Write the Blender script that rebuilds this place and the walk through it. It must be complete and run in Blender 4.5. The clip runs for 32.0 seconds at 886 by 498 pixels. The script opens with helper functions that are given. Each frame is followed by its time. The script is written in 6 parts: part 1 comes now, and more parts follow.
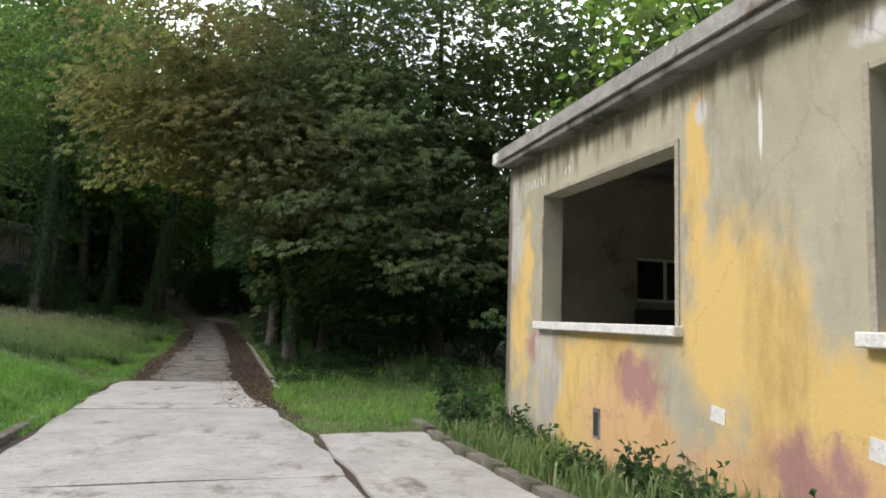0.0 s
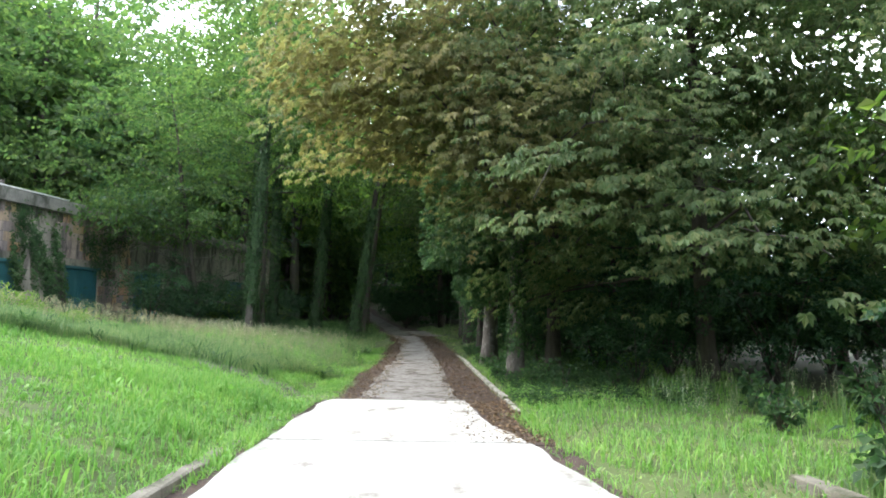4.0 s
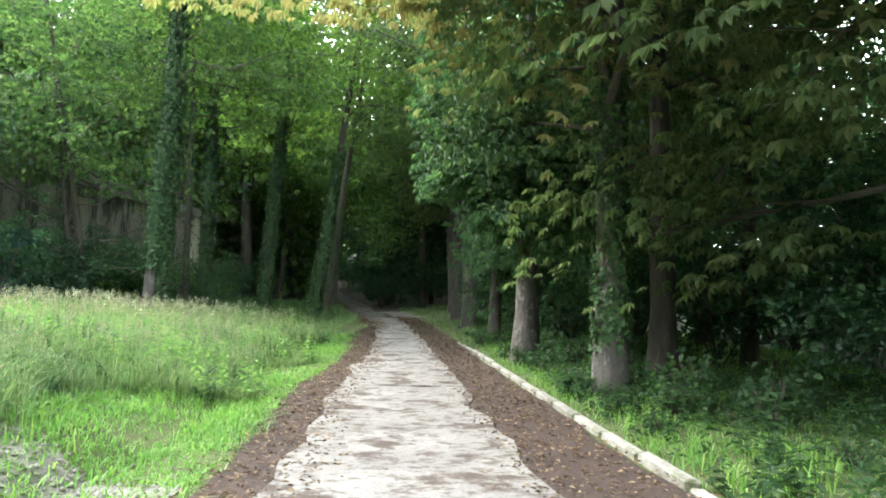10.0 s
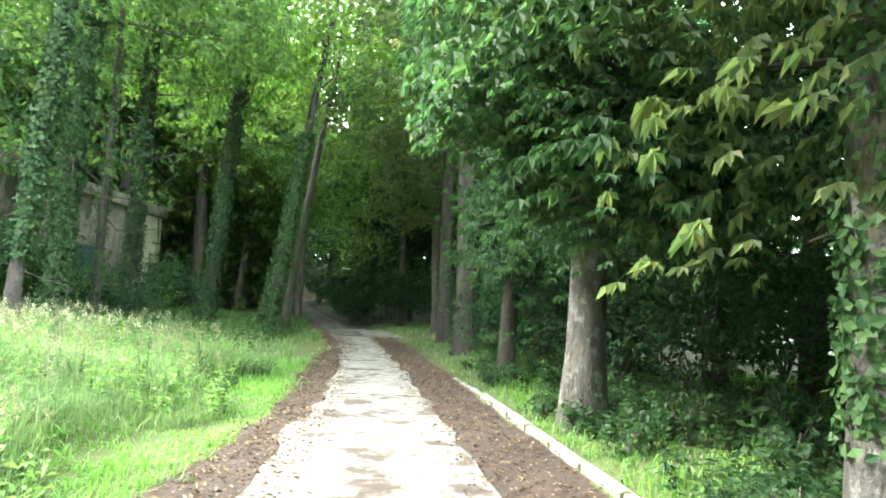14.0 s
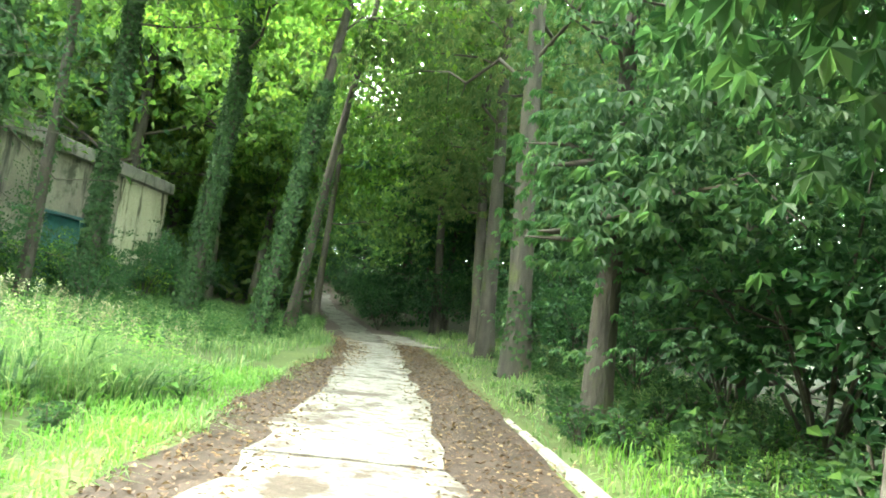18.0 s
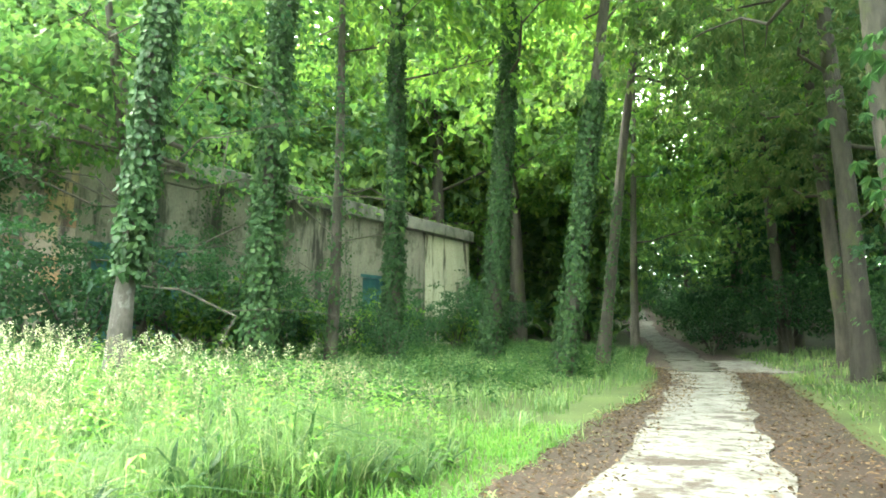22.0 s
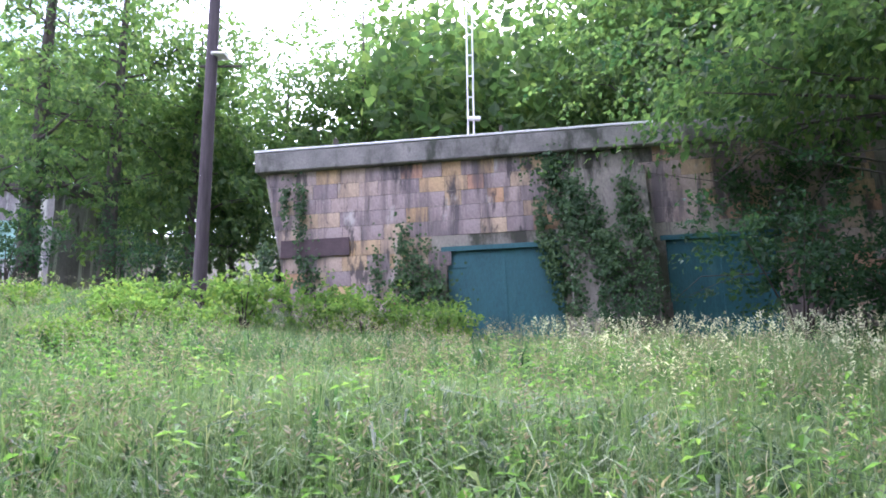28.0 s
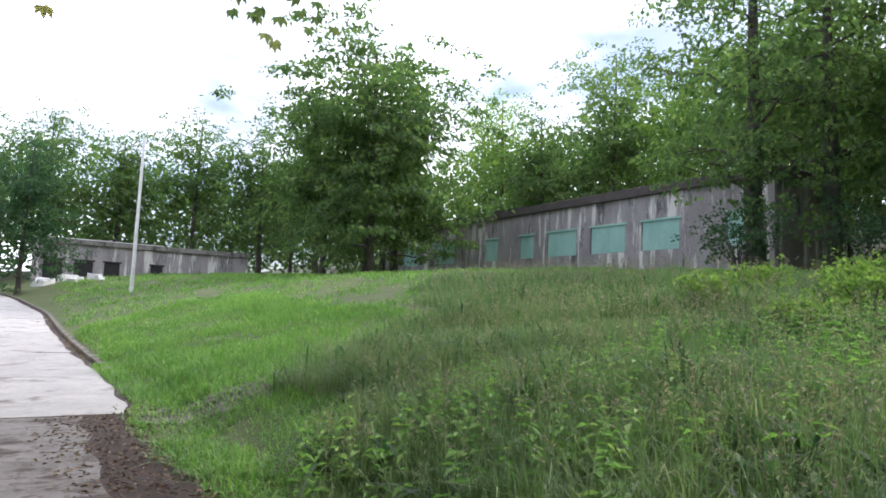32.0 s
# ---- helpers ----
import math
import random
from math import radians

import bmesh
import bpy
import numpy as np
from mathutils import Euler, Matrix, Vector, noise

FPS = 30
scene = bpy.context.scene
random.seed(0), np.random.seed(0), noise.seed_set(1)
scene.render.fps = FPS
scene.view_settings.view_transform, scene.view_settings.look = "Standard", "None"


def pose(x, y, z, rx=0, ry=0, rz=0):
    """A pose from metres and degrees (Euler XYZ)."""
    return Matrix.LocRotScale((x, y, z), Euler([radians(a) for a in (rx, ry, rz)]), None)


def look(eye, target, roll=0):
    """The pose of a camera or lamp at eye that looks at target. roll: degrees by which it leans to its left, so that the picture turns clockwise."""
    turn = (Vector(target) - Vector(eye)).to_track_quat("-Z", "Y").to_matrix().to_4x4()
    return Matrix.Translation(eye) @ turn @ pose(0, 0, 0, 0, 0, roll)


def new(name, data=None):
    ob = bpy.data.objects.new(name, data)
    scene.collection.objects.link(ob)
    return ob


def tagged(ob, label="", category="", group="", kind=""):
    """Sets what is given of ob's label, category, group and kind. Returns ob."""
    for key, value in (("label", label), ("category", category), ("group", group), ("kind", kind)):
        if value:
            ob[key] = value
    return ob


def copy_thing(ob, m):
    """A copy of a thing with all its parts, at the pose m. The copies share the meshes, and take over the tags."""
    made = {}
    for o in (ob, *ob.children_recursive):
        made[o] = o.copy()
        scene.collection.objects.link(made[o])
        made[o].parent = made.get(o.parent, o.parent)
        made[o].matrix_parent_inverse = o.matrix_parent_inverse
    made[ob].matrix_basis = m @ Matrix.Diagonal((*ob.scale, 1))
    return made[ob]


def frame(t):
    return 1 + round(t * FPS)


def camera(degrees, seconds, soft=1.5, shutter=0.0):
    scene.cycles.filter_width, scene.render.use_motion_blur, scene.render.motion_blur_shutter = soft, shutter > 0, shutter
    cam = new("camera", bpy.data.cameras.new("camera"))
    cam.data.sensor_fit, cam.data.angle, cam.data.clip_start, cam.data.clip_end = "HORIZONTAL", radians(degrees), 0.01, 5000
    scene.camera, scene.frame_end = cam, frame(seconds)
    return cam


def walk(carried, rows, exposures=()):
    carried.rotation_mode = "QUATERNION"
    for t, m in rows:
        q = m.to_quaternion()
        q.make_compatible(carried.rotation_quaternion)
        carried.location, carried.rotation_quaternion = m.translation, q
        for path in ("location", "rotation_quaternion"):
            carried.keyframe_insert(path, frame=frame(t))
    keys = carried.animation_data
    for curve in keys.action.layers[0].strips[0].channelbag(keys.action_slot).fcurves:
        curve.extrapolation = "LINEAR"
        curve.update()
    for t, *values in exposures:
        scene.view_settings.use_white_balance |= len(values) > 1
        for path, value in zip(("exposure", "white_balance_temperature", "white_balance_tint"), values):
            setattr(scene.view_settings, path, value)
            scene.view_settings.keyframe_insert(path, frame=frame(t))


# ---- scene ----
cam = camera(68.8, 32.0, 1.8)
PATH = [
    (0, (-0.001, 0.001, 1.565), (0.567, 1.908, 1.779), 1.99),
    (0.5, (-0.041, 0.551, 1.449), (0.147, 2.537, 1.591), 2.64),
    (1, (-0.025, 1.105, 1.343), (0.074, 3.099, 1.448), 0.97),
    (1.5, (-0.055, 1.688, 1.267), (-0.099, 3.684, 1.399), 0.63),
    (2, (-0.187, 2.234, 1.229), (-0.224, 4.228, 1.379), 3.22),
    (2.5, (-0.239, 2.883, 1.225), (-0.391, 4.864, 1.455), 2.70),
    (3, (-0.300, 3.491, 1.238), (-0.360, 5.475, 1.489), 1.63),
    (3.5, (-0.450, 3.900, 1.233), (-0.480, 5.886, 1.474), 1.12),
    (5.5, (-1.062, 6.814, 1.007), (-0.941, 8.792, 1.277), 0.50),
    (6, (-1.146, 7.650, 0.970), (-1.064, 9.630, 1.241), 1.58),
    (6.5, (-1.172, 8.520, 0.968), (-1.069, 10.503, 1.203), 1.39),
    (7, (-1.150, 9.296, 0.957), (-1.031, 11.277, 1.203), 2.38),
    (7.5, (-1.174, 10.040, 0.979), (-0.946, 12.019, 1.159), 0.61),
    (8, (-1.129, 10.829, 0.978), (-1.028, 12.822, 1.120), 1.57),
    (8.5, (-1.113, 11.566, 0.985), (-1.018, 13.561, 1.097), 1.13),
    (9, (-1.125, 12.283, 0.970), (-1.034, 14.274, 1.135), 3.16),
    (9.5, (-1.224, 13.057, 0.994), (-1.098, 15.044, 1.180), 2.86),
    (10, (-1.289, 13.811, 0.983), (-1.204, 15.799, 1.180), 0.99),
    (10.5, (-1.387, 14.545, 0.970), (-1.171, 16.524, 1.159), 2.82),
    (11, (-1.413, 15.293, 0.976), (-1.270, 17.279, 1.159), 2.09),
    (11.5, (-1.456, 16.041, 0.964), (-1.328, 18.025, 1.184), 2.96),
    (12, (-1.444, 16.732, 0.976), (-1.320, 18.716, 1.198), 1.85),
    (12.5, (-1.434, 17.483, 0.993), (-1.249, 19.459, 1.240), 2.00),
    (13, (-1.392, 18.207, 0.993), (-1.223, 20.185, 1.237), 1.79),
    (13.5, (-1.376, 18.887, 0.976), (-1.174, 20.860, 1.235), 4.01),
    (14, (-1.429, 19.389, 1.071), (-1.273, 21.367, 1.325), 2.78),
    (14.5, (-1.482, 20.038, 1.087), (-1.244, 22.007, 1.347), 3.25),
    (16.5, (-1.189, 23.195, 1.036), (-1.047, 25.166, 1.340), 3.74),
    (17, (-1.158, 23.815, 1.062), (-1.075, 25.790, 1.363), 3.81),
    (17.5, (-1.153, 24.415, 1.078), (-1.183, 26.391, 1.381), 4.80),
    (18, (-1.099, 24.978, 0.998), (-1.072, 26.958, 1.279), 6.31),
    (18.5, (-1.033, 25.684, 1.016), (-1.030, 27.665, 1.295), 3.60),
    (19, (-1.032, 26.306, 1.158), (-1.349, 28.258, 1.457), 1.31),
    (19.5, (-0.997, 26.767, 1.210), (-1.613, 28.647, 1.500), 2.97),
    (20, (-0.959, 27.154, 1.171), (-1.415, 29.095, 1.333), -1.23),
    (20.5, (-0.996, 27.397, 1.168), (-1.649, 29.260, 1.484), -2.30),
    (21, (-0.985, 27.434, 1.164), (-1.733, 29.261, 1.482), 1.15),
    (21.5, (-1.010, 27.447, 1.150), (-1.823, 29.245, 1.477), 1.21),
    (22, (-1.002, 27.450, 1.151), (-1.901, 29.208, 1.469), 0.73),
    (22.5, (-1.015, 27.451, 1.145), (-2.035, 29.143, 1.452), 0.68),
    (23, (-1.061, 27.473, 1.143), (-2.226, 29.073, 1.434), 1.00),
    (23.5, (-1.110, 27.485, 1.131), (-2.427, 28.963, 1.415), 1.11),
    (24, (-1.148, 27.484, 1.123), (-2.648, 28.776, 1.411), 1.29),
    (24.5, (-1.169, 27.480, 1.126), (-2.816, 28.578, 1.411), 1.62),
    (25, (-1.180, 27.449, 1.118), (-2.961, 28.314, 1.402), 2.04),
    (25.5, (-1.187, 27.435, 1.106), (-3.061, 28.073, 1.392), 1.95),
    (27.5, (-1.688, 27.400, 1.056), (-3.659, 27.563, 1.354), 1.64),
    (28, (-1.816, 27.357, 1.030), (-3.792, 27.350, 1.338), -0.57),
    (28.5, (-1.890, 27.344, 1.044), (-3.842, 27.045, 1.360), 1.23),
    (29, (-1.938, 27.336, 1.065), (-3.838, 26.794, 1.375), 1.51),
    (29.5, (-1.963, 27.311, 1.079), (-3.795, 26.566, 1.377), 1.98),
    (30, (-1.981, 27.294, 1.084), (-3.732, 26.368, 1.359), 1.72),
    (30.5, (-1.992, 27.273, 1.077), (-3.645, 26.177, 1.335), 1.38),
    (31, (-1.989, 27.241, 1.071), (-3.485, 25.937, 1.316), 1.81),
    (31.5, (-1.944, 27.243, 1.063), (-3.229, 25.729, 1.298), 1.81),
    (32, (-1.903, 27.210, 1.061), (-2.927, 25.505, 1.280), 2.00),
]

EXPOSURES = [(0.0, 0.2, 6500, 15), (1.0, 0.75, 6200, 14), (2.0, 0.8, 6100, 13), (3.5, 1.35, 6100, 10), (6.0, 2.0, 6200, 8), (9.0, 2.0, 6100, 9), (10.0, 2.25, 6200, 8), (11.0, 2.65, 6300, 7), (13.0, 3.1, 6300, 4), (17.0, 3.65, 6800, -8), (19.0, 3.85, 6850, -9), (21.0, 3.9, 6900, -10), (24.0, 3.55, 6300, 9), (25.5, 2.95, 5900, 22), (28.0, 1.8, 5600, 32), (29.0, 1.55, 5700, 29), (30.0, 1.3, 5700, 26), (31.0, 1.1, 5900, 22), (32.0, 0.55, 6100, 19)]
walk(cam, [(t, look(eye, target, roll)) for t, eye, target, roll in PATH], EXPOSURES)

# ---- world and sun ----
SUN_ELEV, SUN_AZ = radians(43), radians(274)   # azimuth clockwise from +y
world = bpy.data.worlds.new("sky")
scene.world = world
world.use_nodes = True
wn, wl = world.node_tree.nodes, world.node_tree.links
wn.clear()
w_out = wn.new("ShaderNodeOutputWorld")
w_bg = wn.new("ShaderNodeBackground")
w_sky = wn.new("ShaderNodeTexSky")
w_sky.sky_type = "NISHITA"
w_sky.sun_disc = False
w_sky.sun_elevation, w_sky.sun_rotation = SUN_ELEV, SUN_AZ
w_sky.air_density, w_sky.dust_density = 1.0, 2.0
w_co = wn.new("ShaderNodeTexCoord")
w_map = wn.new("ShaderNodeMapping")
w_map.inputs["Scale"].default_value = (1.0, 1.0, 2.2)
w_noise = wn.new("ShaderNodeTexNoise")
w_noise.inputs["Scale"].default_value = 1.6
w_noise.inputs["Detail"].default_value = 6.0
w_ramp = wn.new("ShaderNodeValToRGB")
w_ramp.color_ramp.elements[0].position, w_ramp.color_ramp.elements[1].position = 0.40, 0.60
w_mix = wn.new("ShaderNodeMix")
w_mix.data_type = "RGBA"
w_mix.inputs["B"].default_value = (15.5, 15.8, 16.2, 1)
wl.new(w_co.outputs["Generated"], w_map.inputs["Vector"])
wl.new(w_map.outputs["Vector"], w_noise.inputs["Vector"])
wl.new(w_noise.outputs["Fac"], w_ramp.inputs["Fac"])
wl.new(w_ramp.outputs["Color"], w_mix.inputs["Factor"])
wl.new(w_sky.outputs["Color"], w_mix.inputs["A"])
wl.new(w_mix.outputs["Result"], w_bg.inputs["Color"])
w_bg.inputs["Strength"].default_value = 0.15
wl.new(w_bg.outputs["Background"], w_out.inputs["Surface"])

sun = new("sun", bpy.data.lights.new("sun", "SUN"))
sun.data.energy, sun.data.angle, sun.data.color = 2.1, radians(18), (1.0, 0.97, 0.91)
sun.matrix_world = look((0, 0, 40), (-math.sin(SUN_AZ) * math.cos(SUN_ELEV) * 10, -math.cos(SUN_AZ) * math.cos(SUN_ELEV) * 10, 40 - math.sin(SUN_ELEV) * 10))


# ---- materials ----
def nodes_of(name):
    m = bpy.data.materials.new(name)
    m.use_nodes = True
    n, l = m.node_tree.nodes, m.node_tree.links
    n.clear()
    out = n.new("ShaderNodeOutputMaterial")
    b = n.new("ShaderNodeBsdfPrincipled")
    l.new(b.outputs["BSDF"], out.inputs["Surface"])
    return m, n, l, b, out


def noise_tex(n, l, scale, detail=5.0, rough=0.55, stretch=(1, 1, 1), coords="Object", seed=0.0):
    co = n.new("ShaderNodeTexCoord")
    mp = n.new("ShaderNodeMapping")
    mp.inputs["Scale"].default_value = stretch
    mp.inputs["Location"].default_value = (seed, seed * 1.7, seed * 0.6)
    t = n.new("ShaderNodeTexNoise")
    t.inputs["Scale"].default_value, t.inputs["Detail"].default_value, t.inputs["Roughness"].default_value = scale, detail, rough
    l.new(co.outputs[coords], mp.inputs["Vector"])
    l.new(mp.outputs["Vector"], t.inputs["Vector"])
    return t.outputs["Fac"]


def ramp(n, l, fac, stops):
    r = n.new("ShaderNodeValToRGB")
    e = r.color_ramp.elements
    while len(e) < len(stops):
        e.new(0.5)
    for el, (p, c) in zip(e, stops):
        el.position = p
        el.color = (*c, 1) if len(c) == 3 else c
    l.new(fac, r.inputs["Fac"])
    return r.outputs["Color"]


def mixc(n, l, fac, a, b, mode="MIX"):
    x = n.new("ShaderNodeMix")
    x.data_type, x.blend_type = "RGBA", mode
    for key, v in (("Factor", fac), ("A", a), ("B", b)):
        if isinstance(v, (int, float)):
            x.inputs[key].default_value = v
        elif isinstance(v, tuple):
            x.inputs[key].default_value = (*v, 1)
        else:
            l.new(v, x.inputs[key])
    return x.outputs["Result"]


def bump(n, l, b, height, strength, dist=0.02):
    x = n.new("ShaderNodeBump")
    x.inputs["Strength"].default_value, x.inputs["Distance"].default_value = strength, dist
    l.new(height, x.inputs["Height"])
    l.new(x.outputs["Normal"], b.inputs["Normal"])


def surface(name, stops, scale=3.0, stretch=(1, 1, 1), rough=0.9, grain=40.0, bumps=0.4, dist=0.02, vary=0.0, stain=None, coords="Object", patch=None):
    """A rough surface: broad variation by a ramp, fine grain, relief, and stains where given."""
    m, n, l, b, out = nodes_of(name)
    broad = noise_tex(n, l, scale, 6.0, 0.6, stretch, coords)
    c = ramp(n, l, broad, stops)
    fine = noise_tex(n, l, grain, 4.0, 0.6, stretch, coords, 3.0)
    shade = ramp(n, l, fine, [(0.25, (0.62, 0.62, 0.62)), (0.7, (1.1, 1.1, 1.1))])
    c = mixc(n, l, 0.8, c, shade, "MULTIPLY")
    if stain:
        colour, s_scale, lo, hi, s_stretch = stain
        mask = ramp(n, l, noise_tex(n, l, s_scale, 6.0, 0.65, s_stretch, coords, 7.0), [(lo, (0, 0, 0)), (hi, (1, 1, 1))])
        c = mixc(n, l, mask, c, colour)
    if patch:
        colour, s_scale, lo, hi, s_stretch = patch
        mask = ramp(n, l, noise_tex(n, l, s_scale, 7.0, 0.7, s_stretch, coords, 13.0), [(lo, (0, 0, 0)), (hi, (0.85, 0.85, 0.85))])
        c = mixc(n, l, mask, c, colour)
    if vary:
        info = n.new("ShaderNodeObjectInfo")
        v = ramp(n, l, info.outputs["Random"], [(0.0, (1 - vary,) * 3), (1.0, (1 + vary,) * 3)])
        c = mixc(n, l, 1.0, c, v, "MULTIPLY")
    l.new(c, b.inputs["Base Color"])
    b.inputs["Roughness"].default_value = rough
    bump(n, l, b, fine, bumps, dist)
    return m


def leafy(name, stops, rough=0.55, through_part=0.5, gloss=0.3, rust=None):
    """Leaves: each leaf its own tint, some light passing through."""
    m, n, l, b, out = nodes_of(name)
    geo = n.new("ShaderNodeNewGeometry")
    info = n.new("ShaderNodeObjectInfo")
    c = ramp(n, l, geo.outputs["Random Per Island"], stops)
    v = ramp(n, l, info.outputs["Random"], [(0.0, (0.82, 0.85, 0.82)), (1.0, (1.15, 1.1, 1.05))])
    c = mixc(n, l, 1.0, c, v, "MULTIPLY")
    patch = ramp(n, l, noise_tex(n, l, 0.45, 3.0), [(0.3, (0.72, 0.78, 0.75)), (0.7, (1.18, 1.12, 1.0))])
    c = mixc(n, l, 1.0, c, patch, "MULTIPLY")
    if rust:                  # whole boughs turning brown early
        co = n.new("ShaderNodeTexCoord")
        sep = n.new("ShaderNodeSeparateXYZ")
        l.new(co.outputs["Object"], sep.inputs["Vector"])
        side = n.new("ShaderNodeMapRange")
        side.inputs["From Min"].default_value, side.inputs["From Max"].default_value = 4.0, -2.5
        l.new(sep.outputs["X"], side.inputs["Value"])
        spots = ramp(n, l, noise_tex(n, l, 0.33, 4.0, 0.6, (1, 1, 1), "Object", 11.0), [(0.36, (0, 0, 0)), (0.56, (0.72, 0.72, 0.72))])
        c = mixc(n, l, mixc(n, l, 1.0, spots, side.outputs["Result"], "MULTIPLY"), c, rust)
    l.new(c, b.inputs["Base Color"])
    b.inputs["Roughness"].default_value = rough
    b.inputs["Specular IOR Level"].default_value = gloss
    tr = n.new("ShaderNodeBsdfTranslucent")
    tc = mixc(n, l, 1.0, c, (1.8, 2.1, 1.3), "MULTIPLY")
    l.new(tc, tr.inputs["Color"])
    mx = n.new("ShaderNodeMixShader")
    mx.inputs["Fac"].default_value = through_part
    l.new(b.outputs["BSDF"], mx.inputs[1])
    l.new(tr.outputs["BSDF"], mx.inputs[2])
    l.new(mx.outputs["Shader"], out.inputs["Surface"])
    return m


M = {}
M["soil"] = surface("soil", [(0.3, (0.05, 0.075, 0.02)), (0.7, (0.10, 0.13, 0.035))], 0.8, grain=18, bumps=0.6, stain=((0.10, 0.10, 0.04), 0.5, 0.55, 0.7, (1, 1, 1)))
M["forest_floor"] = surface("forest_floor", [(0.3, (0.035, 0.04, 0.018)), (0.7, (0.07, 0.075, 0.03))], 0.8, grain=16, bumps=0.8)
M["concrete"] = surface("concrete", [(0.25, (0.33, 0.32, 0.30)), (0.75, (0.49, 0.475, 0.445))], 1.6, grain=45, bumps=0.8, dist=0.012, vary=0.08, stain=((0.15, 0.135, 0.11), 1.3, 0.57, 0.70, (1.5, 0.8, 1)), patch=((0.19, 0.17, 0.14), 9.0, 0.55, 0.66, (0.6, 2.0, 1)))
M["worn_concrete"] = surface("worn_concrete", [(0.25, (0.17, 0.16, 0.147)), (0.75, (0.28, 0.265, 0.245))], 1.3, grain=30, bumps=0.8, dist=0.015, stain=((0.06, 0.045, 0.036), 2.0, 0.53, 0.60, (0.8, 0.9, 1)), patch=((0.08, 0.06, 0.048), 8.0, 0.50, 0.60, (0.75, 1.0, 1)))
# concrete of the far lane, with the wood's shade put into its darker brown-grey
M["shaded_concrete"] = surface("shaded_concrete", [(0.25, (0.07, 0.065, 0.055)), (0.75, (0.15, 0.14, 0.122))], 1.3, grain=30, bumps=0.8, dist=0.015, stain=((0.045, 0.036, 0.028), 1.6, 0.5, 0.6, (1.2, 0.8, 1)))
M["dirt"] = surface("dirt", [(0.3, (0.03, 0.019, 0.015)), (0.7, (0.062, 0.039, 0.03))], 2.2, grain=60, bumps=0.7, dist=0.012, stain=((0.10, 0.06, 0.042), 26.0, 0.57, 0.65, (1, 1, 1)))
M["old_kerb"] = surface("old_kerb", [(0.3, (0.10, 0.09, 0.07)), (0.7, (0.21, 0.19, 0.155))], 3.0, grain=30, bumps=0.8, vary=0.12, stain=((0.05, 0.055, 0.025), 2.6, 0.48, 0.62, (1, 1, 1)))
M["kerb"] = surface("kerb", [(0.3, (0.22, 0.21, 0.18)), (0.7, (0.40, 0.38, 0.34))], 3.0, grain=30, bumps=0.6, vary=0.12, stain=((0.07, 0.085, 0.03), 2.6, 0.5, 0.66, (1, 1, 1)))
M["bark"] = surface("bark", [(0.3, (0.03, 0.026, 0.022)), (0.7, (0.098, 0.084, 0.068))], 5.0, (1, 1, 0.22), grain=26, bumps=1.0, dist=0.04, vary=0.15, stain=((0.075, 0.085, 0.03), 1.6, 0.56, 0.68, (1, 1, 0.6)))
M["pale_bark"] = surface("pale_bark", [(0.3, (0.055, 0.048, 0.042)), (0.7, (0.13, 0.118, 0.104))], 5.0, (1, 1, 0.45), grain=22, bumps=1.0, dist=0.06, stain=((0.08, 0.085, 0.03), 1.5, 0.55, 0.62, (1, 1, 0.7)), patch=((0.20, 0.192, 0.18), 3.4, 0.52, 0.58, (1, 1, 0.7)))
M["twig"] = surface("twig", [(0.3, (0.05, 0.042, 0.034)), (0.7, (0.10, 0.085, 0.07))], 6.0, grain=30)
CHESTNUT = [(0.0, (0.062, 0.098, 0.052)), (0.5, (0.09, 0.128, 0.068)), (0.85, (0.118, 0.146, 0.08)), (1.0, (0.15, 0.155, 0.09))]
M["chestnut_leaf"] = leafy("chestnut_leaf", CHESTNUT, through_part=0.56)
M["scorched_leaf"] = leafy("scorched_leaf", CHESTNUT, through_part=0.56, rust=(0.22, 0.165, 0.08))
M["green_leaf"] = leafy("green_leaf", [(0.0, (0.03, 0.066, 0.036)), (0.6, (0.048, 0.094, 0.048)), (1.0, (0.085, 0.135, 0.06))])
M["bright_leaf"] = leafy("bright_leaf", [(0.0, (0.085, 0.15, 0.045)), (0.6, (0.13, 0.205, 0.062)), (1.0, (0.195, 0.25, 0.072))], through_part=0.6)
M["lush_leaf"] = leafy("lush_leaf", [(0.0, (0.04, 0.085, 0.048)), (0.6, (0.062, 0.118, 0.064)), (1.0, (0.10, 0.16, 0.078))], through_part=0.5)
M["wood_leaf"] = leafy("wood_leaf", [(0.0, (0.05, 0.09, 0.042)), (0.6, (0.08, 0.132, 0.056)), (1.0, (0.135, 0.185, 0.07))], through_part=0.6)
M["dark_leaf"] = leafy("dark_leaf", [(0.0, (0.02, 0.052, 0.03)), (0.6, (0.034, 0.082, 0.043)), (1.0, (0.06, 0.11, 0.05))], through_part=0.42)
M["ivy_leaf"] = leafy("ivy_leaf", [(0.0, (0.024, 0.058, 0.024)), (0.6, (0.042, 0.092, 0.036)), (1.0, (0.075, 0.13, 0.052))], rough=0.55, through_part=0.15, gloss=0.25)
M["grass"] = leafy("grass", [(0.0, (0.10, 0.165, 0.08)), (0.6, (0.145, 0.22, 0.104)), (0.9, (0.19, 0.26, 0.13)), (1.0, (0.36, 0.35, 0.25))], through_part=0.32, gloss=0.3)
M["short_grass"] = leafy("short_grass", [(0.0, (0.11, 0.23, 0.06)), (0.7, (0.165, 0.315, 0.085)), (1.0, (0.25, 0.35, 0.12))], through_part=0.35, gloss=0.3)
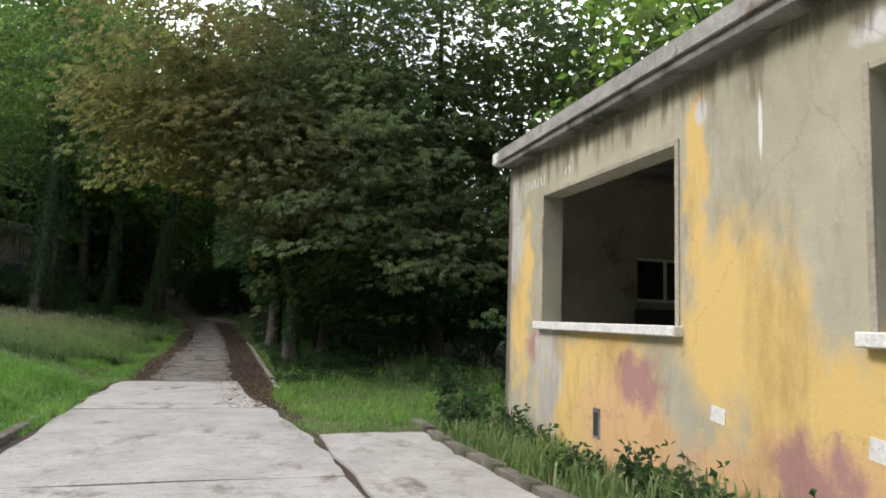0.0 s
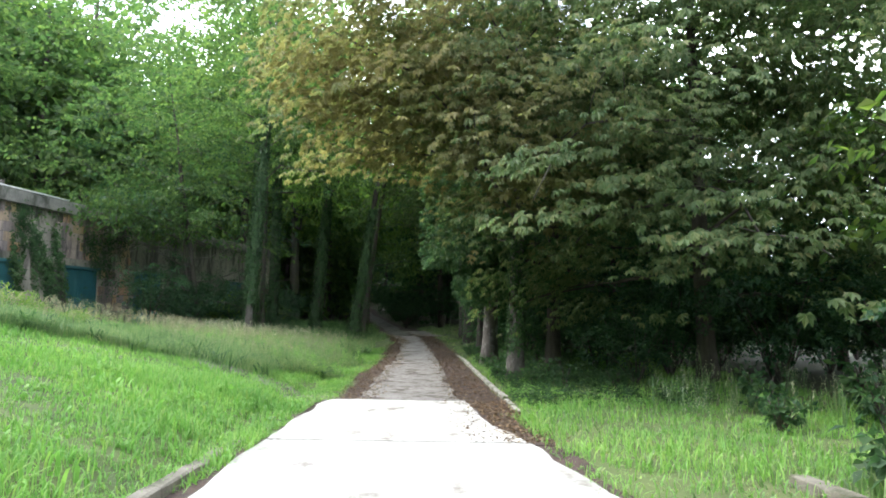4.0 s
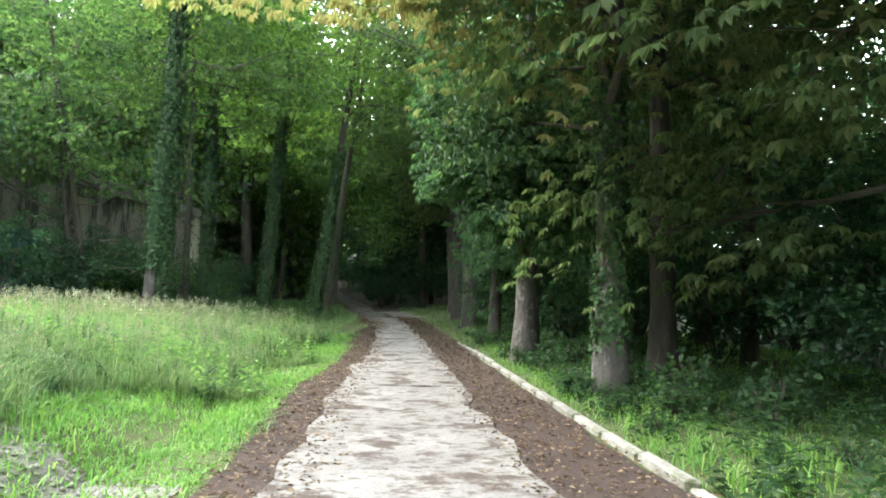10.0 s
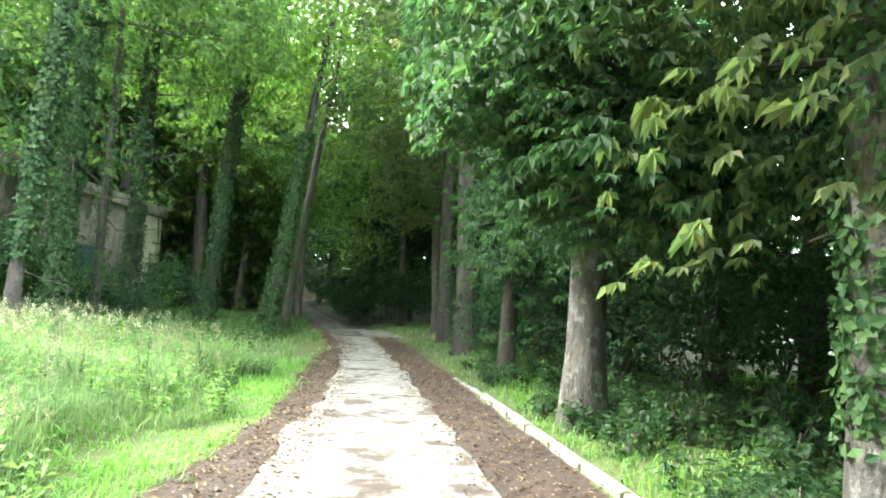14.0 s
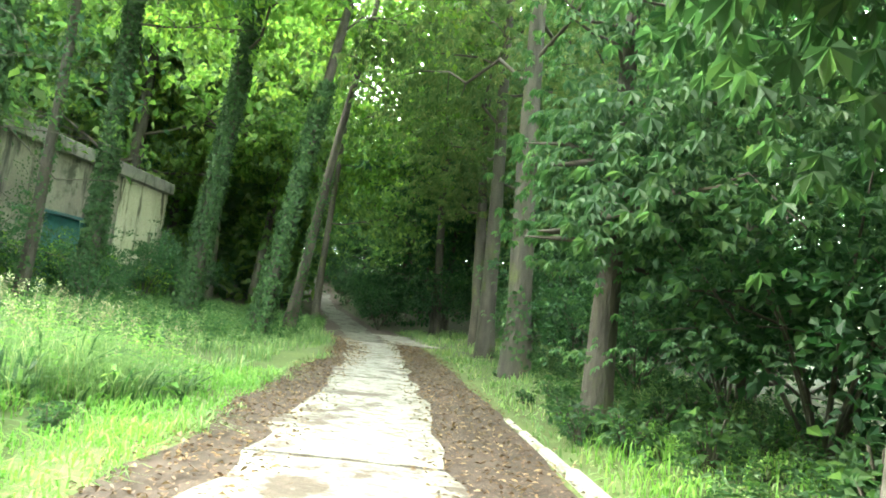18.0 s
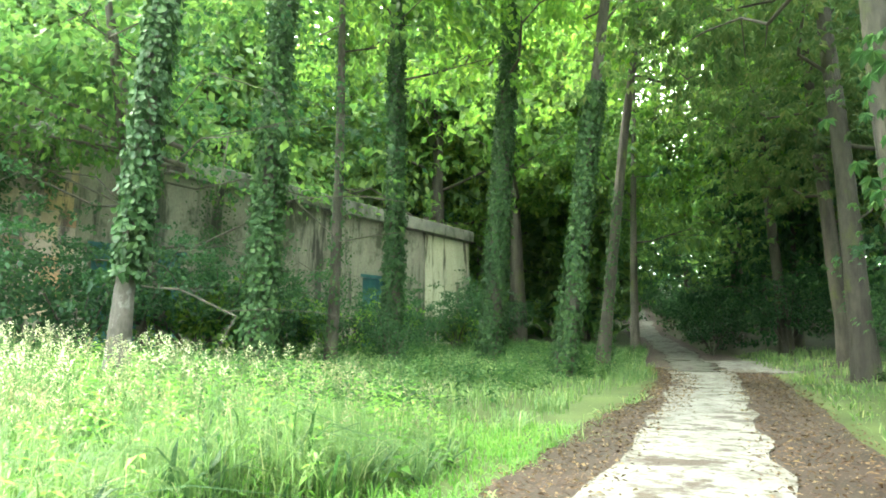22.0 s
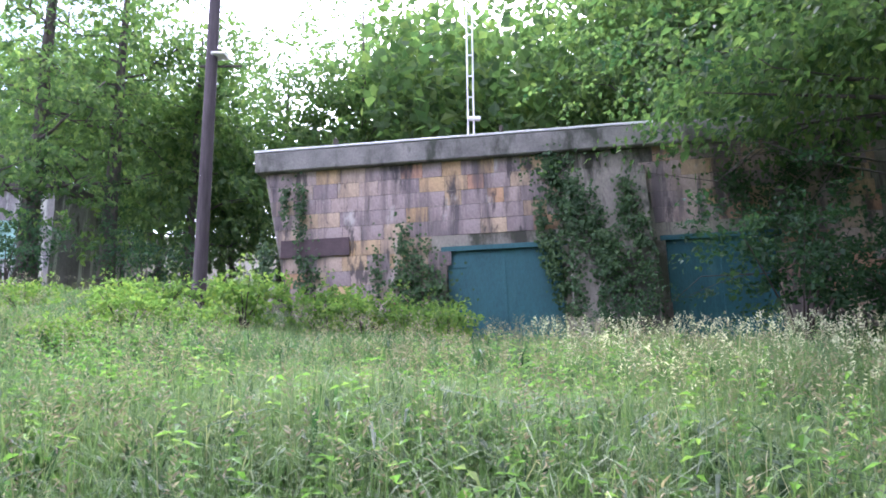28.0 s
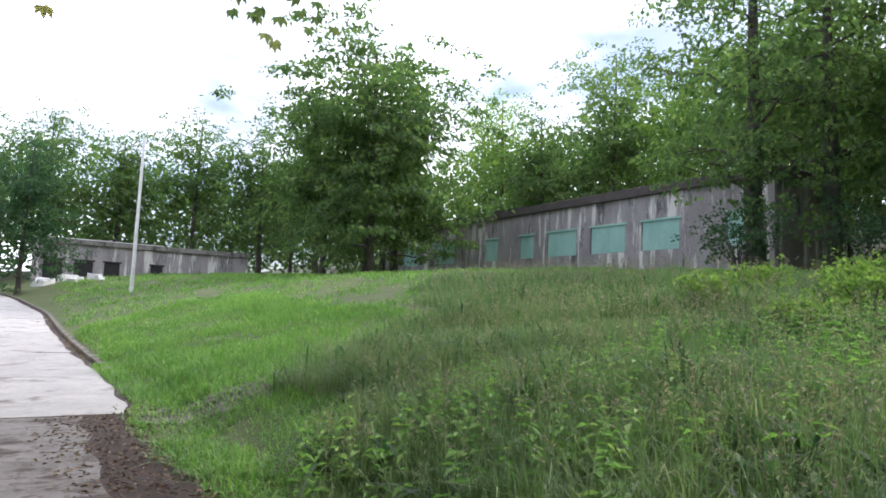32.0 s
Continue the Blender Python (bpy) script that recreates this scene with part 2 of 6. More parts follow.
M["dry_grass"] = leafy("dry_grass", [(0.0, (0.16, 0.12, 0.06)), (0.6, (0.27, 0.21, 0.11)), (1.0, (0.16, 0.2, 0.07))], through_part=0.3)
M["seed_head"] = leafy("seed_head", [(0.0, (0.15, 0.135, 0.11)), (0.6, (0.24, 0.215, 0.185)), (1.0, (0.36, 0.33, 0.29))], through_part=0.3)
M["flower"] = leafy("flower", [(0.0, (0.40, 0.40, 0.35)), (1.0, (0.60, 0.59, 0.54))], through_part=0.35)
M["litter"] = leafy("litter", [(0.0, (0.06, 0.035, 0.024)), (0.6, (0.13, 0.08, 0.055)), (1.0, (0.28, 0.20, 0.13))], through_part=0.1)
M["bunker_wall"] = surface("bunker_wall", [(0.3, (0.20, 0.18, 0.155)), (0.7, (0.36, 0.33, 0.27))], 0.9, (1, 1, 0.5), grain=22, bumps=0.5, stain=((0.05, 0.046, 0.04), 1.5, 0.50, 0.60, (1, 1, 0.16)), patch=((0.04, 0.046, 0.028), 0.55, 0.52, 0.60, (1, 1, 0.7)))
# bunker concrete with sunlight put into its pale cream; the dark streaks are stains
M["sunlit_wall"] = surface("sunlit_wall", [(0.3, (0.42, 0.39, 0.29)), (0.7, (0.62, 0.58, 0.46))], 0.9, (1, 1, 0.5), grain=22, bumps=0.5, stain=((0.07, 0.062, 0.045), 2.2, 0.50, 0.60, (1, 1, 0.14)))
M["cap"] = surface("cap", [(0.3, (0.13, 0.125, 0.115)), (0.7, (0.28, 0.265, 0.24))], 1.4, grain=24, bumps=0.5, stain=((0.05, 0.055, 0.04), 1.6, 0.5, 0.66, (1, 1, 0.5)))
M["teal_paint"] = surface("teal_paint", [(0.3, (0.018, 0.085, 0.10)), (0.7, (0.028, 0.125, 0.14))], 1.4, (1, 1, 0.4), rough=0.6, grain=30, bumps=0.15, stain=((0.05, 0.14, 0.145), 2.2, 0.58, 0.72, (1, 1, 0.15)))
M["pale_teal"] = surface("pale_teal", [(0.3, (0.24, 0.45, 0.40)), (0.7, (0.34, 0.56, 0.50))], 1.4, (1, 1, 0.4), rough=0.6, grain=30, bumps=0.15)
M["plaster"] = surface("plaster", [(0.3, (0.30, 0.27, 0.21)), (0.7, (0.45, 0.41, 0.32))], 1.2, grain=30, bumps=0.2, stain=((0.16, 0.12, 0.09), 1.2, 0.55, 0.7, (1, 1, 1)))
M["white_metal"] = surface("white_metal", [(0.3, (0.62, 0.62, 0.60)), (0.7, (0.78, 0.78, 0.76))], 4.0, rough=0.5, grain=30, bumps=0.1)
M["zinc"] = surface("zinc", [(0.3, (0.22, 0.21, 0.195)), (0.7, (0.42, 0.41, 0.385))], 3.0, rough=0.6, grain=26, bumps=0.2, stain=((0.13, 0.09, 0.06), 2.4, 0.56, 0.66, (1, 1, 1)))
M["wood_pole"] = surface("wood_pole", [(0.3, (0.045, 0.035, 0.04)), (0.7, (0.10, 0.08, 0.085))], 6.0, (1, 1, 0.08), grain=30, bumps=0.6)
M["far_wall"] = surface("far_wall", [(0.3, (0.19, 0.172, 0.18)), (0.7, (0.38, 0.355, 0.355))], 0.7, (1, 1, 0.5), grain=14, bumps=0.4, stain=((0.60, 0.58, 0.55), 1.6, 0.54, 0.60, (1, 1, 0.12)), patch=((0.06, 0.055, 0.055), 1.2, 0.56, 0.64, (1, 1, 0.3)))
M["dark"] = surface("dark", [(0.3, (0.02, 0.02, 0.02)), (0.7, (0.04, 0.04, 0.04))], 2.0)
M["dark_glass"] = surface("dark_glass", [(0.3, (0.012, 0.014, 0.013)), (0.7, (0.025, 0.028, 0.026))], 2.0, rough=0.15, grain=20, bumps=0.02)
M["roof_felt"] = surface("roof_felt", [(0.3, (0.045, 0.038, 0.036)), (0.7, (0.09, 0.078, 0.072))], 1.4, grain=24, bumps=0.5)
M["sign_board"] = surface("sign_board", [(0.3, (0.05, 0.028, 0.032)), (0.7, (0.085, 0.05, 0.055))], 3.0, rough=0.6, grain=20, bumps=0.2)


# ---- mesh helpers ----
def link(name, mesh, material, parent=None, label=""):
    ob = new(name, mesh)
    if material is not None and not mesh.materials:
        mesh.materials.append(material)
    if parent is not None:
        ob.parent = parent
    if label:
        ob["label"] = label
    return ob


def part(name, bm, material, parent, label=""):
    me = bpy.data.meshes.new(name)
    bm.to_mesh(me)
    bm.free()
    return link(name, me, material, parent, label)


def arrays(name, verts, quads, smooth=False):
    """A mesh from an (n, 3) array of places and an (m, 4) array of corners."""
    me = bpy.data.meshes.new(name)
    verts, quads = np.asarray(verts, np.float32), np.asarray(quads, np.int32)
    me.vertices.add(len(verts))
    me.vertices.foreach_set("co", verts.ravel())
    me.loops.add(quads.size)
    me.loops.foreach_set("vertex_index", quads.ravel())
    me.polygons.add(len(quads))
    me.polygons.foreach_set("loop_start", np.arange(0, quads.size, quads.shape[1], dtype=np.int32))
    me.polygons.foreach_set("use_smooth", np.full(len(quads), smooth))
    me.update(calc_edges=True)
    return me


def box(bm, x0, x1, y0, y1, z0, z1):
    c = [bm.verts.new((x, y, z)) for z in (z0, z1) for y in (y0, y1) for x in (x0, x1)]
    for f in ((0, 2, 3, 1), (4, 5, 7, 6), (0, 1, 5, 4), (2, 6, 7, 3), (0, 4, 6, 2), (1, 3, 7, 5)):
        bm.faces.new([c[i] for i in f])
    return c


def box_mesh(x0, x1, y0, y1, z0, z1, bevel=0.0):
    bm = bmesh.new()
    box(bm, x0, x1, y0, y1, z0, z1)
    if bevel:
        bmesh.ops.bevel(bm, geom=bm.edges[:], offset=bevel, segments=1, affect="EDGES")
    return bm


def unit(v):
    return v / np.maximum(np.linalg.norm(v, axis=-1, keepdims=True), 1e-9)


def tube(paths, sides=8, knobs=0.0, seed=1, fork=False):
    """One mesh out of tapering tubes; each path is a list of (x, y, z, radius)."""
    rng = np.random.default_rng(seed)
    vs, qs, base = [], [], 0
    for p in paths:
        p = np.asarray(p, float)
        k = len(p)
        tan = unit(np.gradient(p[:, :3], axis=0))
        ref = np.where(np.abs(tan[:, 2:3]) < 0.9, [[0, 0, 1.0]], [[1.0, 0, 0]])
        if np.abs(tan[0, 2]) > 0.6:
            ref = np.tile([[1.0, 0, 0]], (k, 1))
        a = unit(np.cross(ref, tan))
        b = np.cross(tan, a)
        ang = np.linspace(0, 2 * np.pi, sides, endpoint=False)
        r = p[:, 3:4] * (1 + knobs * rng.normal(size=(k, sides)))
        ring = p[:, None, :3] + r[:, :, None] * (np.cos(ang)[None, :, None] * a[:, None] + np.sin(ang)[None, :, None] * b[:, None])
        vs.append(ring.reshape(-1, 3))
        i = np.arange(k - 1)[:, None] * sides + np.arange(sides)[None]
        j = np.arange(k - 1)[:, None] * sides + (np.arange(sides)[None] + 1) % sides
        qs.append((np.stack([i, j, j + sides, i + sides], -1).reshape(-1, 4)) + base)
        base += k * sides
    v, q = np.concatenate(vs), np.concatenate(qs)
    if fork:                  # side branches grow out of the first path
        n0, at = len(vs[0]), len(vs[0])
        for w in vs[1:]:
            near_v = int(np.argmin(((vs[0] - w[0]) ** 2).sum(1)))
            q[q == at] = near_v
            at += len(w)
    return v, q


def leaf_quads(pos, along, up, length, width, droop=0.15, belly=0.5):
    """Folded diamond leaves: base, side, tip, side."""
    side = unit(np.cross(along, up))
    L, Wd = np.asarray(length)[:, None], np.asarray(width)[:, None]
    mid = pos + along * L * belly + up * L * 0.06
    v = np.stack([pos, mid + side * Wd * 0.5, pos + along * L - up * L * droop, mid - side * Wd * 0.5], 1)
    return v.reshape(-1, 3), np.arange(len(pos) * 4).reshape(-1, 4)


def random_dirs(rng, n, flat=1.0):
    d = rng.normal(size=(n, 3))
    d[:, 2] *= flat
    return unit(d)


def palmate(rng, pos, out, size):
    """Palmate leaves: six drooping leaflets about one stalk."""
    n = len(pos)
    up = unit(np.stack([out[:, 0] * 0.5, out[:, 1] * 0.5, np.full(n, 0.9)], 1) + rng.normal(size=(n, 3)) * 0.25)
    f = unit(out - up * (out * up).sum(1, keepdims=True) + 1e-4)
    s = np.cross(f, up)
    vs = []
    for a in (-105, -62, -20, 20, 62, 105):
        d = unit(f * math.cos(radians(a)) + s * math.sin(radians(a)) - up * 0.35)
        ln = size * (1.0 - 0.35 * abs(a) / 105)
        v, _ = leaf_quads(pos, d, up, ln, ln * 0.5, 0.3, 0.64)
        vs.append(v.reshape(n, 4, 3))
    v = np.concatenate(vs, 1).reshape(-1, 3)
    return v, np.arange(len(v)).reshape(-1, 4)


def simple_leaves(rng, pos, out, size):
    n = len(pos)
    along = unit(out * 0.7 + rng.normal(size=(n, 3)) * 0.7 - np.array([0, 0, 0.25]))
    up = unit(np.array([0, 0, 0.8]) + rng.normal(size=(n, 3)) * 0.5 + out * 0.3)
    return leaf_quads(pos, along, up, size, size * rng.uniform(0.5, 0.75, n), 0.2)


# ---- the lie of the land ----
ROAD_Y = [-90, -60, -40, -20, -8, 0, 2.5, 5, 7.5, 10, 15, 20, 25, 30, 35, 40, 46, 60, 72, 91, 120, 160]
ROAD_Z = [4.6, 3.5, 2.6, 1.4, 0.68, 0.27, 0.06, -0.08, -0.21, -0.27, -0.29, -0.3, -0.2, -0.05, 0.15, 0.4, 0.55, 1.2, 2.5, 6.2, 11, 15]
ROAD_X = [16, 10, 6, 1.8, 0.2, -0.2, -0.4, -0.6, -0.78, -0.95, -1.2, -1.35, -1.55, -1.8, -2.1, -2.5, -2.9, -5, -8.5, -13.3, -20, -26]


def smooth_interp(y, xs, vs):
    y = np.asarray(y, float)
    return sum(np.interp(y + o, xs, vs) for o in (-1.5, -0.75, 0, 0.75, 1.5)) / 5


def road_z(y):
    return smooth_interp(y, ROAD_Y, ROAD_Z)


def road_x(y):
    return smooth_interp(y, ROAD_Y, ROAD_X)


def ground_z(x, y):
    x, y = np.asarray(x, float), np.asarray(y, float)
    base, c = road_z(y), road_x(y)
    d = np.maximum(0, c - 2.3 - x)
    k = np.interp(y, [-40, -16, -11, -5, 0, 10, 17, 21, 24, 28, 32, 40, 60], [0.58, 0.66, 0.76, 0.84, 0.86, 0.86, 0.77, 0.64, 0.48, 0.33, 0.28, 0.22, 0.2])
    left = k * (3.2 * (1 - np.exp(-d / 10)) + 0.06 * d) + 0.12 * np.clip(d / 0.35, 0, 1) * np.clip((40 - y) / 6, 0, 1)
    hill = 0.25 * np.maximum(0, -38 - x) + 0.20 * np.maximum(0, -26 - x) * np.clip((y - 18) / 8, 0, 1)
    e = np.maximum(0, x - c - 2.3)
    right = 0.25 * (1 - np.exp(-e / 2)) * np.clip((y - 14) / 6, 0, 1) + 0.02 * np.maximum(0, e - 8)
    rough = 0.05 * np.sin(x * 0.9 + 1.3 * np.sin(y * 0.5)) * np.cos(y * 0.7) * np.clip((d + e) / 2, 0, 1)
    return base + left + np.minimum(hill, 9) + right + rough


def gz(x, y):
    return float(ground_z(x, y))


xs = np.unique(np.concatenate([np.linspace(-400, -60, 12), np.linspace(-60, -22, 30), np.linspace(-22, 10, 81), np.linspace(10, 60, 26), np.linspace(60, 400, 10)]))
ys = np.unique(np.concatenate([np.linspace(-400, -80, 10), np.linspace(-80, -20, 31), np.linspace(-20, 60, 161), np.linspace(60, 130, 50), np.linspace(130, 400, 10)]))
gx, gy = np.meshgrid(xs, ys)
g_v = np.stack([gx, gy, ground_z(gx, gy)], -1).reshape(-1, 3)
nx = len(xs)
gi = (np.arange(len(ys) - 1)[:, None] * nx + np.arange(nx - 1)[None]).ravel()
ground = link("ground", arrays("ground", g_v, np.stack([gi, gi + 1, gi + nx + 1, gi + nx], -1), True), M["soil"])
ground.data.materials.append(M["forest_floor"])
mid_x, mid_y = (gx[:-1, :-1] + gx[1:, 1:]).ravel() / 2, (gy[:-1, :-1] + gy[1:, 1:]).ravel() / 2
mid_x, mid_y = mid_x + 1.4 * np.sin(mid_y * 0.9) + 0.7 * np.sin(mid_y * 2.7), mid_y + 1.4 * np.sin(mid_x * 0.8) + 0.8 * np.sin(mid_x * 2.3)
under = (mid_y > 47) | ((mid_x > 3.4) & (mid_y > 20)) | (mid_x < -19) & (mid_y > 14) | (mid_x < -33) | (mid_y < -38)
ground.data.polygons.foreach_set("material_index", under.astype(np.int32))
tagged(ground, "sloping meadow ground with soil under the grass", "ground", kind="structure")


# ---- road ----
def strip(name, y0, y1, left, right, lift, material, parent, seed, ragged=0.0, steps=None, across=7, thick=0.05, label="", rough=0.008):
    """A slab that follows the road between two offsets from its middle."""
    rng = np.random.default_rng(seed)
    n = steps or max(2, int((y1 - y0) / 0.35))
    yy = np.linspace(y0, y1, n + 1)
    w = np.linspace(0, 1, across)
    c = road_x(yy)
    left, right = (np.interp(yy, *e) if isinstance(e, tuple) else e for e in (left, right))
    lo = c + left + ragged * np.convolve(rng.normal(size=n + 3), [0.25, 0.5, 0.25], "valid")[: n + 1]
    hi = c + right + ragged * np.convolve(rng.normal(size=n + 3), [0.25, 0.5, 0.25], "valid")[: n + 1]
    X = lo[:, None] + (hi - lo)[:, None] * w[None]
    Y = np.repeat(yy[:, None], across, 1)
    Z = ground_z(X, Y) * 0.15 + road_z(Y) * 0.85 + lift + rough * rng.normal(size=X.shape)
    top = np.stack([X, Y, Z], -1).reshape(-1, 3)
    bot = top - np.array([0, 0, thick])
    i = (np.arange(n)[:, None] * across + np.arange(across - 1)[None]).ravel()
    q = [np.stack([i, i + 1, i + across + 1, i + across], -1)]
    k = len(top)
    ring = np.concatenate([np.arange(across), np.arange(1, n + 1) * across + across - 1, n * across + np.arange(across - 2, -1, -1), np.arange(n - 1, 0, -1) * across])
    nxt = np.roll(ring, -1)
    q.append(np.stack([nxt, ring, ring + k, nxt + k], -1))
    return link(name, arrays(name, np.concatenate([top, bot]), np.concatenate(q)), material, parent, label)


road = tagged(new("road"), "pale concrete slab road with dirt and leaf litter along its edges", "road", kind="structure")
SLAB_L = ([-9, 7, 13, 18], [-1.78, -1.74, -1.76, -1.6])
SLAB_R = ([-9, 4, 9.7, 13, 15.4, 18], [1.72, 1.76, 2.0, 1.62, 1.25, 1.2])
LANE_L = ([8, 11, 17, 18.5, 24, 28, 36, 40, 46, 50], [-2.3, -1.8, -1.75, -1.52, -1.58, -1.2, -1.14, -0.75, -0.9, -1.5])
JOINTS = [-52, -46, -40, -34, -28, -22, -16, -9.9, -4.3, 1.4, 7.1, 13.0, 17.98]
for k, (a, b) in enumerate(zip(JOINTS[:-1], JOINTS[1:])):
    strip("slab", a + 0.03, b - 0.03, SLAB_L, SLAB_R, 0.045, M["concrete"], road, 10 + k, 0.05, rough=0.003)
WORN_L = ([18, 24, 28, 31, 35, 38, 44, 50], [-0.98, -0.92, -0.72, -0.52, -0.4, -0.3, -0.5, -0.8])
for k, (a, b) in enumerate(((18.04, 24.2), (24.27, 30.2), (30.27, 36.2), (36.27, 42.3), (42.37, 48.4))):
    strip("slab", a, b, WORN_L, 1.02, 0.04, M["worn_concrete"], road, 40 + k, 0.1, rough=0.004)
# the climbing slabs take the concrete darkened to stand for canopy shade
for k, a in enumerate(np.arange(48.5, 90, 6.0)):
    strip("slab", a, a + 5.95, -0.72, 0.72, 0.045, M["shaded_concrete"], road, 60 + k, 0.14)
strip("dirt_verge", 17.5, 60, LANE_L, -0.2, 0.02, M["dirt"], road, 81, 0.10, label="brown dirt verge strewn with dead leaves")
strip("dirt_verge", 13.0, 60, 0.8, 2.0, 0.02, M["dirt"], road, 82, 0.06, label="brown dirt verge strewn with dead leaves")
strip("dirt_verge", -40, 17.6, -2.15, -1.45, 0.03, M["dirt"], road, 83, 0.05)
strip("dirt_verge", -40, 13.1, 1.6, 2.1, 0.012, M["dirt"], road, 84, 0.06)
strip("road_bed", -52, 48.5, ([17, 24, 36, 48], [-1.5, -0.8, -0.25, -0.4]), ([10, 13, 16], [1.65, 1.5, 1.0]), 0.028, M["dirt"], road, 86, 0.02, rough=0.001, label="dark dirt in the joints between the slabs")
strip("dirt_verge", 48.6, 94, -1.35, 1.35, 0.025, M["dirt"], road, 87, 0.15, label="dark earth and leaf litter along the climbing lane")
strip("dirt_track", 48.5, 54.5, 1.0, 9.0, 0.05, M["worn_concrete"], road, 85, 0.3, label="pale side track leading off the road")
for k, (a, b) in enumerate(((-9.0, -2.9), (-2.86, 3.6), (3.64, 10.1))):
    strip("apron_slab", a, b, ([-9, 5, 10.2], [1.81, 1.86, 2.12]), ([-9, 10.2], [2.36, 3.75]), 0.04, M["concrete"], road, 90 + k, 0.04)


def kerb_run(y0, y1, off, label, height=0.1, wide=0.13, seed=5, slope=0.0, mat="kerb", sink=False):
    rng = np.random.default_rng(seed)
    run = tagged(new("kerb"), label, "kerb", kind="structure")
    bm = box_mesh(-wide / 2, wide / 2, -0.49, 0.49, -0.15, height, 0.018)
    me = bpy.data.meshes.new("kerb_stone")
    for v in bm.verts:
        v.co += Vector(rng.normal(size=3) * 0.006)
    bm.to_mesh(me)
    bm.free()
    y = y0
    while y < y1:
        x = float(road_x(y + 0.5)) + off + slope * (y - y0)
        ob = link("kerb_stone", me, M[mat], run)
        yaw = math.atan2(-(float(road_x(y + 1)) - float(road_x(y)) + slope), 1)
        pitch = math.atan2(float(road_z(y + 1)) - float(road_z(y)), 1)
        ob.matrix_local = Matrix.LocRotScale((x, y + 0.5, float(road_z(y + 0.5)) + rng.normal() * 0.008 - (0.035 * max(0, 3 - (y1 - y), 2 - (y - y0)) if sink else 0)), Euler((pitch, rng.normal() * 0.02, yaw + rng.normal() * 0.01)), None)
        y += 1.0
    return run


kerb_run(16.6, 33.0, 2.1, "mossy concrete kerb along the dirt verge", 0.085, 0.12, sink=True)
kerb_run(-34, 13.0, -2.04, "weathered concrete kerb below the meadow bank", 0.13, 0.15, 6, mat="old_kerb", sink=True)
kerb_run(-9.0, 10.1, 2.48, "broken concrete kerb in front of the abandoned house", 0.12, 0.2, 7, slope=0.073, mat="old_kerb")

# ---- abandoned house ----
HX, HY0, HY1, HD = 3.9, -9.0, 9.45, 7.0
HZ0, HZ1 = 0.0, 3.95
WINS = [(5.27, 8.18), (0.3, 3.2), (-4.7, -1.8)]
SILL, HEAD = 1.57, 3.32


